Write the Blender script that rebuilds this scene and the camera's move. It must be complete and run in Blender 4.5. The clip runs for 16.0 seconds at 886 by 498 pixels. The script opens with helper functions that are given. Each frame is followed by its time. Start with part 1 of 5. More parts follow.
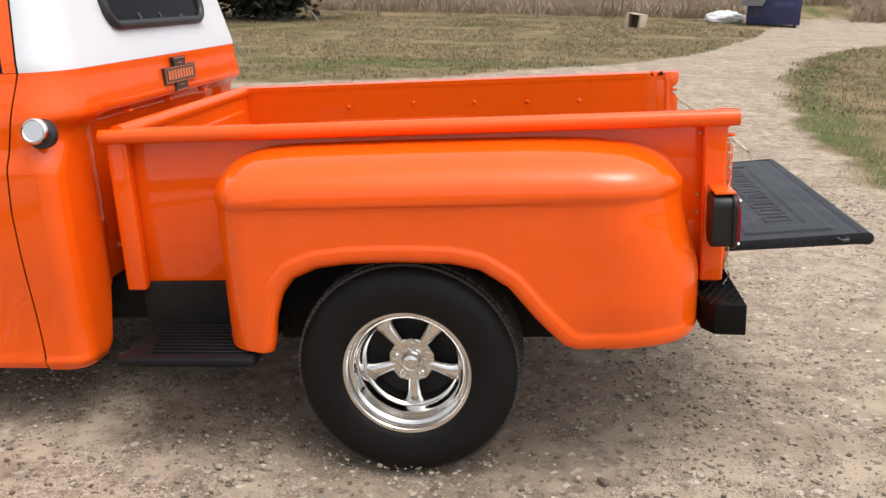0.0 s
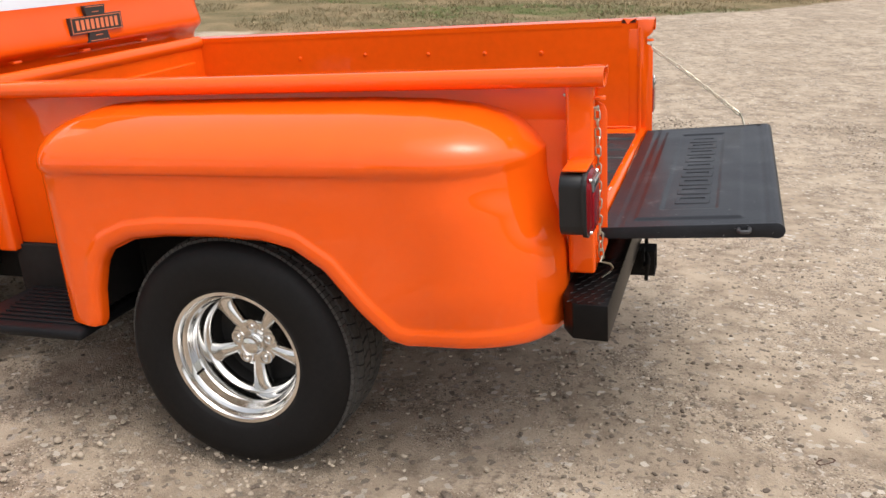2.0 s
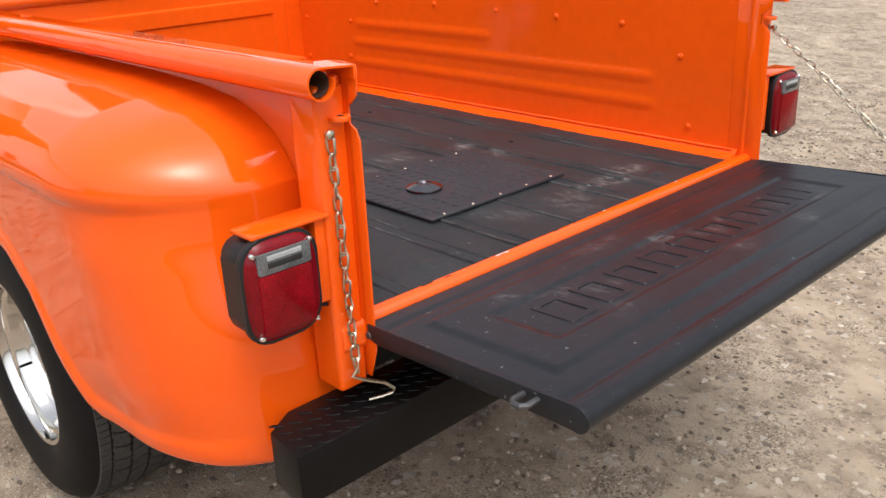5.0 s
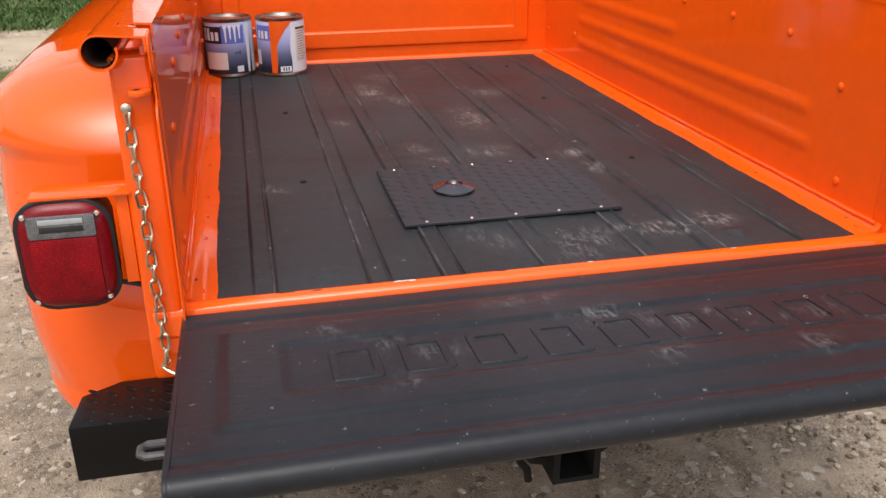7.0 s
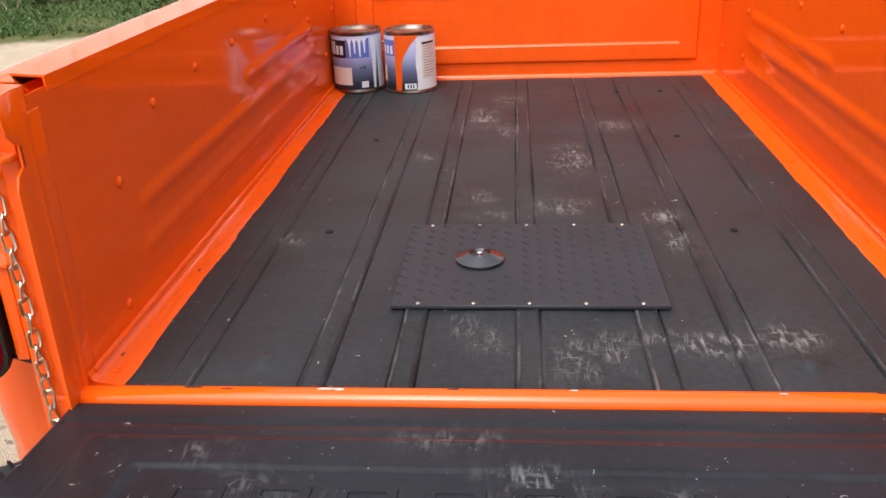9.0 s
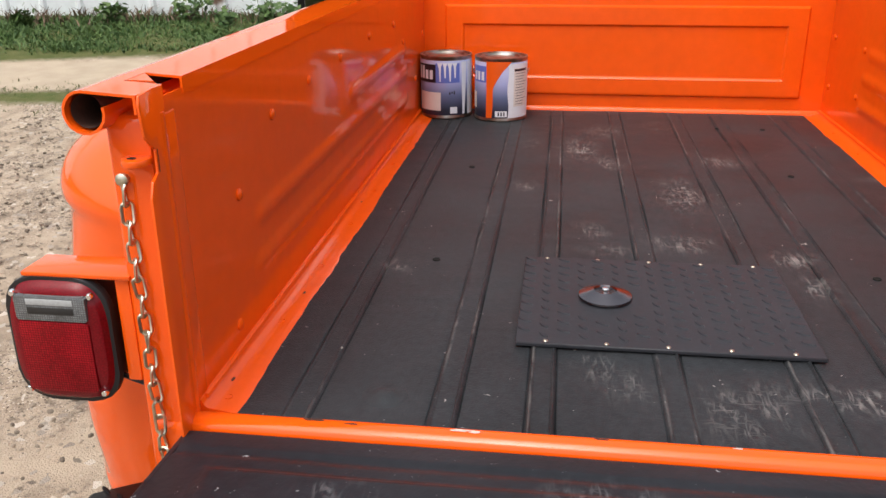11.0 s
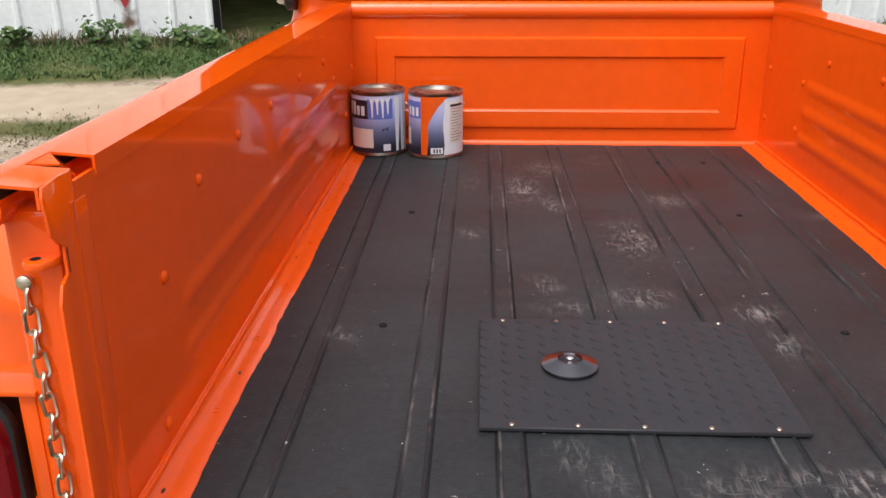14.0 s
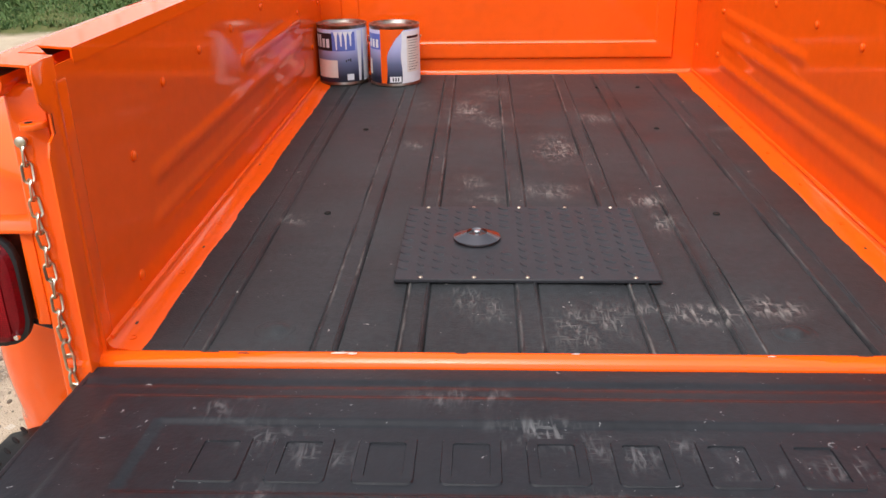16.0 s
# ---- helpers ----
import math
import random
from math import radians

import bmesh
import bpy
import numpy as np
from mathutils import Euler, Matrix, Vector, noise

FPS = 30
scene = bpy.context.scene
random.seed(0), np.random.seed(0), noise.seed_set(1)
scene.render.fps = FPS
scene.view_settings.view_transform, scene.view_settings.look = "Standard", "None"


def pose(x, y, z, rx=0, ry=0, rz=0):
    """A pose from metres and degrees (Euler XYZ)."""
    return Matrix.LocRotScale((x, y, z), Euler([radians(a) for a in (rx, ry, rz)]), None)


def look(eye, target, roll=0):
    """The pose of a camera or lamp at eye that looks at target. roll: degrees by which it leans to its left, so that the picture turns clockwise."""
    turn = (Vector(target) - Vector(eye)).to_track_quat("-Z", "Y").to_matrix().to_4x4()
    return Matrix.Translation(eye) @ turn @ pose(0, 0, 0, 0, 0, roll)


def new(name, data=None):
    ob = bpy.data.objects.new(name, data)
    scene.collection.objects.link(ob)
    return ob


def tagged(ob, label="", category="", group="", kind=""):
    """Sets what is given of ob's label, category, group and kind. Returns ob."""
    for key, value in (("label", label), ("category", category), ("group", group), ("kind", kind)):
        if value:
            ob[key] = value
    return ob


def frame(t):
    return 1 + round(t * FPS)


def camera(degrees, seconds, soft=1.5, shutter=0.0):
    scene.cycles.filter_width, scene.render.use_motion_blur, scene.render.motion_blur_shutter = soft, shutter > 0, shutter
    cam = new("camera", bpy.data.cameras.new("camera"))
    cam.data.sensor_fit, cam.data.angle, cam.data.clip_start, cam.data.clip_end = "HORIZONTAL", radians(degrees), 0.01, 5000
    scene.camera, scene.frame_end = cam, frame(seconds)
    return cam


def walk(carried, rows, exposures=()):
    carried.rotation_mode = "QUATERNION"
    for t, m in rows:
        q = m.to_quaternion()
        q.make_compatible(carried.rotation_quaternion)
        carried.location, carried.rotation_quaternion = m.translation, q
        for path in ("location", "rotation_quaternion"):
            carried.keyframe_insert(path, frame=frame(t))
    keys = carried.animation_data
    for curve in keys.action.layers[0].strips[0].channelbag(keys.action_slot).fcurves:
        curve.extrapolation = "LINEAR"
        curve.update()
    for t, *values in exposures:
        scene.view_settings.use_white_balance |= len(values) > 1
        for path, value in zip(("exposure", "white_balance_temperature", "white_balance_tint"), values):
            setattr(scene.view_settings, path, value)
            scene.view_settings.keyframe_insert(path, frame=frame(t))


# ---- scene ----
EXPOSURES = [(0.0, -0.26), (1.5, -0.22), (3.0, -0.26), (4.0, -0.16), (4.7, -0.18), (7.0, -0.22), (8.5, -0.24), (9.0, 0.0), (9.5, -0.02), (10.0, -0.12), (12.5, -0.26), (13.5, -0.26), (14.5, -0.24), (15.0, -0.14), (15.5, 0.03), (16.0, -0.02)]
# the truck stands nose-down on the yard: its own upright frame is turned into the world by RAKE
RAKE = Matrix.Rotation(radians(4.09), 4, Vector((0.3496, -0.9369, 0.0))) @ Matrix.Translation((0, 0, 0.04))
cam = camera(53.85, 16.0)
PATH = [
    (0, (-0.528, -2.786, 1.500), (-0.783, -0.881, 0.946), -2.9),
    (0.5, (-0.316, -2.695, 1.482), (-0.607, -0.804, 0.899), -3.7),
    (1, (-0.084, -2.532, 1.486), (-0.438, -0.650, 0.907), -4.0),
    (1.5, (0.143, -2.383, 1.448), (-0.358, -0.540, 0.855), -4.2),
    (2, (0.340, -2.233, 1.423), (-0.286, -0.445, 0.781), -4.1),
    (2.5, (0.472, -1.992, 1.399), (-0.260, -0.254, 0.733), -3.6),
    (3, (0.605, -1.750, 1.389), (-0.304, -0.109, 0.697), -4.4),
    (3.5, (0.758, -1.516, 1.376), (-0.342, -0.010, 0.652), -4.6),
    (4, (0.865, -1.303, 1.344), (-0.295, 0.131, 0.569), -3.9),
    (4.5, (0.957, -1.008, 1.343), (-0.251, 0.396, 0.587), -2.4),
    (4.7, (1.000, -0.913, 1.344), (-0.275, 0.437, 0.600), -2.4),
    (6.8, (1.265, 0.032, 1.310), (-0.494, 0.579, 0.533), -0.3),
    (7, (1.269, 0.126, 1.318), (-0.527, 0.534, 0.540), -0.3),
    (7.5, (1.220, 0.305, 1.311), (-0.613, 0.454, 0.526), -1.1),
    (8, (1.108, 0.458, 1.331), (-0.741, 0.481, 0.569), -0.8),
    (8.5, (1.010, 0.556, 1.345), (-0.834, 0.471, 0.576), -2.0),
    (9, (0.980, 0.605, 1.348), (-0.849, 0.436, 0.557), -2.3),
    (9.5, (0.980, 0.594, 1.353), (-0.852, 0.391, 0.576), -1.3),
    (10, (0.978, 0.556, 1.353), (-0.868, 0.318, 0.619), -0.4),
    (10.2, (0.969, 0.542, 1.343), (-0.880, 0.285, 0.625), -0.4),
    (12.3, (0.812, 0.326, 1.304), (-1.040, 0.110, 0.579), -0.4),
    (12.5, (0.806, 0.324, 1.309), (-1.050, 0.143, 0.584), 0.1),
    (13, (0.787, 0.344, 1.323), (-1.076, 0.234, 0.604), 0.2),
    (13.5, (0.770, 0.360, 1.336), (-1.101, 0.272, 0.636), 0.0),
    (14, (0.765, 0.397, 1.345), (-1.111, 0.315, 0.657), -0.2),
    (14.5, (0.773, 0.458, 1.346), (-1.098, 0.404, 0.642), 0.0),
    (15, (0.842, 0.487, 1.330), (-1.017, 0.500, 0.594), 1.0),
    (15.5, (0.969, 0.496, 1.322), (-0.875, 0.505, 0.548), 1.0),
    (16, (1.058, 0.545, 1.329), (-0.781, 0.460, 0.546), -0.9),
]
walk(cam, [(t, RAKE @ look(e, a, r)) for t, e, a, r in PATH], EXPOSURES)

# ---- world and light ----
SUN_EL, SUN_AZ = 68.0, -32.0   # a veiled sun stands behind and left of the truck; azimuth from +x towards +y
world = bpy.data.worlds.new("sky")
scene.world = world
world.use_nodes = True
wn = world.node_tree.nodes
sky = wn.new("ShaderNodeTexSky")
sky.sky_type, sky.sun_disc = "NISHITA", False
sky.sun_elevation, sky.sun_rotation = radians(SUN_EL), radians(90 - SUN_AZ)
sky.air_density, sky.dust_density, sky.ozone_density = 1.0, 6.0, 1.0
soft = wn.new("ShaderNodeHueSaturation")
soft.inputs["Saturation"].default_value = 0.35
world.node_tree.links.new(sky.outputs[0], soft.inputs["Color"])
world.node_tree.links.new(soft.outputs[0], wn["Background"].inputs[0])
wn["Background"].inputs[1].default_value = 0.305
sun = new("sun", bpy.data.lights.new("sun", "SUN"))
sun.data.energy, sun.data.angle, sun.data.color = 0.48, radians(78), (1.0, 0.96, 0.90)
ce, se, ca, sa = math.cos(radians(SUN_EL)), math.sin(radians(SUN_EL)), math.cos(radians(SUN_AZ)), math.sin(radians(SUN_AZ))
sun.matrix_basis = look((10 * ce * ca, 10 * ce * sa, 10 * se), (0, 0, 0))

# ---- materials ----


def mat(name, base, rough=0.5, metal=0.0, var=0.12, scale=3.0, fine=40.0, bump=0.0, bscale=80.0, coat=0.0, spec=0.5, rvar=0.1, coat_rough=0.03, dirt=None, dirt_at=(0.55, 0.75), dirt_scale=2.0, stretch=(1, 1, 1)):
    """A surface with variation at two scales, fine relief and, if asked for, patches of a second colour."""
    m = bpy.data.materials.new(name)
    m.use_nodes = True
    nt = m.node_tree
    n, link = nt.nodes, nt.links.new
    b = n["Principled BSDF"]
    b.inputs["Metallic"].default_value = metal
    b.inputs["Coat Weight"].default_value = coat
    b.inputs["Coat Roughness"].default_value = coat_rough
    b.inputs["Specular IOR Level"].default_value = spec
    tc = n.new("ShaderNodeTexCoord")
    mp = n.new("ShaderNodeMapping")
    mp.inputs["Scale"].default_value = stretch
    link(tc.outputs["Object"], mp.inputs[0])

    def noise_tex(s, detail=4.0):
        t = n.new("ShaderNodeTexNoise")
        t.inputs["Scale"].default_value, t.inputs["Detail"].default_value = s, detail
        link(mp.outputs[0], t.inputs["Vector"])
        return t.outputs["Fac"]

    def ramp(fac, lo, hi, c0, c1):
        r = n.new("ShaderNodeMapRange")
        r.inputs[1].default_value, r.inputs[2].default_value, r.inputs[3].default_value, r.inputs[4].default_value = lo, hi, c0, c1
        link(fac, r.inputs[0])
        return r.outputs[0]

    big, small = noise_tex(scale), noise_tex(fine)
    add = n.new("ShaderNodeMath")
    add.operation = "ADD"
    link(big, add.inputs[0]), link(small, add.inputs[1])
    val = ramp(add.outputs[0], 0.6, 1.4, 1 - var, 1 + var)
    mul = n.new("ShaderNodeVectorMath")
    mul.operation = "SCALE"
    mul.inputs[0].default_value = base
    link(val, mul.inputs["Scale"])
    colour = mul.outputs[0]
    if dirt:
        mx = n.new("ShaderNodeMix")
        mx.data_type = "RGBA"
        link(ramp(noise_tex(dirt_scale, 8.0), *dirt_at, 0.0, 1.0), mx.inputs[0])
        link(colour, mx.inputs[6])
        mx.inputs[7].default_value = (*dirt, 1)
        colour = mx.outputs[2]
    link(colour, b.inputs["Base Color"])
    link(ramp(big, 0.3, 0.7, max(0.0, rough - rvar * rough), rough + rvar * rough), b.inputs["Roughness"])
    if bump:
        bp = n.new("ShaderNodeBump")
        bp.inputs["Strength"].default_value, bp.inputs["Distance"].default_value = bump, 0.004
        link(noise_tex(bscale, 6.0), bp.inputs["Height"])
        link(bp.outputs[0], b.inputs["Normal"])
    return m


def scuff(m, colour, scale, at, most, attribute="", chip=(38, 0.74), crest=""):
    """Pale rubbed marks: short crossing strokes inside loose patches, and a few chips."""
    n, link = m.node_tree.nodes, m.node_tree.links.new
    b = n["Principled BSDF"]
    old = b.inputs["Base Color"].links[0].from_socket
    tc = n.new("ShaderNodeTexCoord")

    def tex(s, sc, detail, turn=0.0):
        mp = n.new("ShaderNodeMapping")
        mp.inputs["Scale"].default_value, mp.inputs["Rotation"].default_value = sc, (0, 0, turn)
        link(tc.outputs["Object"], mp.inputs[0])
        t = n.new("ShaderNodeTexNoise")
        t.inputs["Scale"].default_value, t.inputs["Detail"].default_value = s, detail
        t.inputs["Distortion"].default_value = 1.4
        link(mp.outputs[0], t.inputs["Vector"])
        return t.outputs["Fac"]

    def rng(f, lo, hi, z=1.0):
        r = n.new("ShaderNodeMapRange")
        r.inputs[1].default_value, r.inputs[2].default_value, r.inputs[4].default_value = lo, hi, z
        link(f, r.inputs[0])
        return r.outputs[0]

    def op(kind, a, c):
        o = n.new("ShaderNodeMath")
        o.operation = kind
        link(a, o.inputs[0]), link(c, o.inputs[1])
        return o.outputs[0]

    patch = rng(tex(scale, (1, 1, 1), 3.0), *at)
    if attribute:
        an = n.new("ShaderNodeAttribute")
        an.attribute_name = attribute
        patch = op("MAXIMUM", patch, op("MULTIPLY", an.outputs["Fac"], rng(tex(13, (1, 1, 1), 4.0), 0.36, 0.56)))
    strokes = op("MAXIMUM", rng(tex(20, (1, 4.5, 1), 6.0, 0.5), 0.48, 0.66), rng(tex(27, (4.0, 1, 1), 6.0, -0.6), 0.54, 0.72))
    chips = rng(tex(chip[0], (1, 1, 1), 2.0), chip[1], chip[1] + 0.03, 1.6)
    fac = op("MAXIMUM", op("MULTIPLY", patch, strokes), chips)
    if crest:
        cn = n.new("ShaderNodeAttribute")
        cn.attribute_name = crest
        fac = op("MAXIMUM", fac, op("MULTIPLY", cn.outputs["Fac"], rng(tex(30, (0.5, 1.5, 1), 4.0), 0.42, 0.62)))
    lim = n.new("ShaderNodeMath")
    lim.operation = "MULTIPLY"
    link(fac, lim.inputs[0])
    lim.inputs[1].default_value = most
    mx = n.new("ShaderNodeMix")
    mx.data_type = "RGBA"
    link(lim.outputs[0], mx.inputs[0])
    link(old, mx.inputs[6])
    mx.inputs[7].default_value = (*colour, 1)
    link(mx.outputs[2], b.inputs["Base Color"])


ORANGE = mat("orange_paint", (0.84, 0.098, 0.004), 0.42, var=0.05, scale=1.5, fine=9, bump=0.012, bscale=20, coat=1.0, spec=0.0)
ORANGE_IN = mat("orange_paint_worn", (0.82, 0.094, 0.004), 0.45, var=0.07, scale=2.5, fine=30, bump=0.05, bscale=26, coat=0.7, spec=0.03, coat_rough=0.07)
WHITE = mat("white_paint", (0.66, 0.68, 0.71), 0.3, var=0.03, coat=0.3)
LINER = mat("bed_liner", (0.0235, 0.0258, 0.0285), 0.52, spec=0.22, var=0.42, scale=5, fine=70, bump=0.25, bscale=260)
scuff(LINER, (0.33, 0.31, 0.29), 2.6, (0.66, 0.82), 0.66, "wear", chip=(60, 0.745), crest="rub")
GATEBLACK = mat("gate_black", (0.0125, 0.0133, 0.0165), 0.37, spec=0.26, var=0.35, scale=5, fine=60, bump=0.12, bscale=120)
scuff(GATEBLACK, (0.34, 0.335, 0.34), 4.0, (0.70, 0.84), 0.34, "wear", chip=(95, 0.722))
BLACK = mat("black_paint", (0.0055, 0.005, 0.0052), 0.33, spec=0.14, var=0.25, bump=0.08, bscale=90)
BLACK_MATT = mat("black_underbody", (0.012, 0.011, 0.010), 0.85, spec=0.2, var=0.3, bump=0.2)
PLASTIC = mat("black_plastic", (0.011, 0.011, 0.012), 0.45, spec=0.35, var=0.15, bump=0.05)
HATCH = mat("hatch_rubber", (0.027, 0.028, 0.033), 0.5, spec=0.25, var=0.25, scale=6, fine=90, bump=0.1, bscale=200)
MATPLATE = mat("tread_mat", (0.010, 0.0098, 0.011), 0.46, spec=0.12, var=0.25, scale=5, fine=90, bump=0.1, bscale=200)
TREAD = mat("dusty_tread", (0.058, 0.054, 0.050), 0.85, spec=0.2, var=0.35, scale=12, fine=90, bump=0.1)
RUBBER = mat("tyre_rubber", (0.0085, 0.0078, 0.0078), 0.62, spec=0.16, var=0.25, scale=6, fine=70, bump=0.12, bscale=160)
ALLOY = mat("polished_alloy", (0.70, 0.685, 0.66), 0.10, 1.0, var=0.06, rvar=0.4, bump=0.02, bscale=40)
DRUM = mat("brake_drum", (0.03, 0.028, 0.026), 0.6, 0.4, var=0.3)
PRIMER = mat("primer", (0.52, 0.44, 0.38), 0.7, var=0.2, scale=60, fine=300)
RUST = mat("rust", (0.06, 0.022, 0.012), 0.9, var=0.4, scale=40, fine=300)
EYE_METAL = mat("scuffed_steel", (0.07, 0.07, 0.072), 0.45, 0.5, var=0.4, fine=120)
CAP_METAL = mat("dark_polished_metal", (0.16, 0.15, 0.16), 0.22, 1.0, var=0.15)
CHROME = mat("chrome", (0.88, 0.88, 0.88), 0.08, 1.0, var=0.03)
ZINC = mat("zinc_chain", (0.52, 0.48, 0.38), 0.28, 1.0, var=0.3, fine=200)
RED_LENS = mat("red_lens", (0.15, 0.002, 0.006), 0.16, var=0.4, scale=14, fine=420, bump=0.08, bscale=600, coat=0.1, spec=0.2)
PALE_BAR = mat("pale_lens_bar", (0.36, 0.37, 0.37), 0.3, var=0.2, fine=300)
RED_GRID = mat("red_grid_lens", (0.25, 0.004, 0.009), 0.2, var=0.6, scale=26, fine=300, spec=0.2)
CLEAR_LENS = mat("clear_lens", (0.13, 0.14, 0.145), 0.2, var=0.6, scale=40, fine=200, bump=0.1, bscale=260, coat=0.5)
GLASS = mat("dark_glass", (0.014, 0.015, 0.018), 0.05, var=0.1, spec=0.03)
GASKET = mat("window_rubber", (0.02, 0.02, 0.021), 0.5)
EMBLEM = mat("emblem_dark", (0.03, 0.028, 0.026), 0.4)
EMBLEM_RED = mat("emblem_orange", (0.72, 0.21, 0.09), 0.4)
TIN = mat("tin_can", (0.42, 0.40, 0.37), 0.42, 1.0, var=0.2, dirt=(0.17, 0.11, 0.07), dirt_scale=14, dirt_at=(0.38, 0.62))
LABEL_WHITE = mat("label_white", (0.68, 0.70, 0.74), 0.45, var=0.08)
LABEL_DARK = mat("label_black", (0.015, 0.012, 0.02), 0.4)
LABEL_BLUE = mat("label_blue", (0.10, 0.15, 0.48), 0.4, var=0.1)
LABEL_CREAM = mat("label_cream", (0.66, 0.60, 0.55), 0.5, var=0.06)
DRIP = mat("orange_drip", (0.72, 0.10, 0.01), 0.25, var=0.08)
SHED = mat("shed_sheet_metal", (0.82, 0.86, 0.86), 0.45, 0.0, var=0.10, scale=1.2, fine=20, dirt=(0.16, 0.10, 0.07), dirt_at=(0.64, 0.72), dirt_scale=3.0)
SHED_RED = mat("red_stain", (0.35, 0.03, 0.04), 0.6, var=0.3)
NAVY = mat("dumpster_blue", (0.02, 0.025, 0.09), 0.5, var=0.25, dirt=(0.08, 0.06, 0.05), dirt_at=(0.62, 0.8))
LIDGREY = mat("dumpster_lid", (0.26, 0.26, 0.27), 0.6, var=0.2)
CRATE = mat("pale_board", (0.52, 0.42, 0.33), 0.7, var=0.15)
BAG = mat("white_bag", (0.75, 0.76, 0.78), 0.5, var=0.1, bump=0.3, bscale=12)
POSTWOOD = mat("weathered_wood", (0.16, 0.13, 0.10), 0.85, var=0.3, bump=0.3)
BARK = mat("bark", (0.08, 0.065, 0.05), 0.9, var=0.3, bump=0.3)


def grid_lines(m, step, dark):
    """Fine crossing moulded lines on a lens."""
    n, link = m.node_tree.nodes, m.node_tree.links.new
    b = n["Principled BSDF"]
    old = b.inputs["Base Color"].links[0].from_socket
    tc = n.new("ShaderNodeTexCoord")
    br = n.new("ShaderNodeTexBrick")
    br.offset = 0.0
    sp, cb = n.new("ShaderNodeSeparateXYZ"), n.new("ShaderNodeCombineXYZ")
    link(tc.outputs["Object"], sp.inputs[0])
    link(sp.outputs[1], cb.inputs[0]), link(sp.outputs[2], cb.inputs[1])
    link(cb.outputs[0], br.inputs["Vector"])
    br.inputs["Scale"].default_value = 1.0
    br.inputs["Brick Width"].default_value, br.inputs["Row Height"].default_value = step, step
    br.inputs["Mortar Size"].default_value = step * 0.14
    mx = n.new("ShaderNodeMix")
    mx.data_type = "RGBA"
    link(br.outputs["Fac"], mx.inputs[0])
    link(old, mx.inputs[6])
    mx.inputs[7].default_value = (*dark, 1)
    link(mx.outputs[2], b.inputs["Base Color"])


grid_lines(RED_GRID, 0.0032, (0.11, 0.0016, 0.004))
grid_lines(CLEAR_LENS, 0.003, (0.07, 0.07, 0.072))


def leaf_mat(name, c0, c1, rough=0.7):
    """Leaves and blades: every island takes its own shade between two colours."""
    m = bpy.data.materials.new(name)
    m.use_nodes = True
    n, link = m.node_tree.nodes, m.node_tree.links.new
    b = n["Principled BSDF"]
    g = n.new("ShaderNodeNewGeometry")
    mx = n.new("ShaderNodeMix")
    mx.data_type = "RGBA"
    link(g.outputs["Random Per Island"], mx.inputs[0])
    mx.inputs[6].default_value, mx.inputs[7].default_value = (*c0, 1), (*c1, 1)
    link(mx.outputs[2], b.inputs["Base Color"])
    b.inputs["Roughness"].default_value = rough
    return m


GRASS_DRY = leaf_mat("dry_grass", (0.30, 0.225, 0.125), (0.135, 0.115, 0.055))
GRASS_BANK = leaf_mat("bank_grass", (0.44, 0.335, 0.20), (0.24, 0.185, 0.10))
GRASS_TALL = leaf_mat("tall_dead_grass", (0.42, 0.33, 0.24), (0.33, 0.26, 0.185))
GRASS_GREEN = leaf_mat("green_grass", (0.078, 0.10, 0.028), (0.135, 0.13, 0.05))
WEED_GREEN = leaf_mat("weed_leaves", (0.028, 0.075, 0.014), (0.095, 0.155, 0.036))
WEED_DEAD = leaf_mat("dead_weeds", (0.20, 0.13, 0.08), (0.09, 0.055, 0.035))
BUSH_DARK = leaf_mat("bush_leaves", (0.012, 0.016, 0.009), (0.035, 0.04, 0.02))
PEBBLE = leaf_mat("pebbles", (0.10, 0.075, 0.056), (0.47, 0.39, 0.30), 0.9)


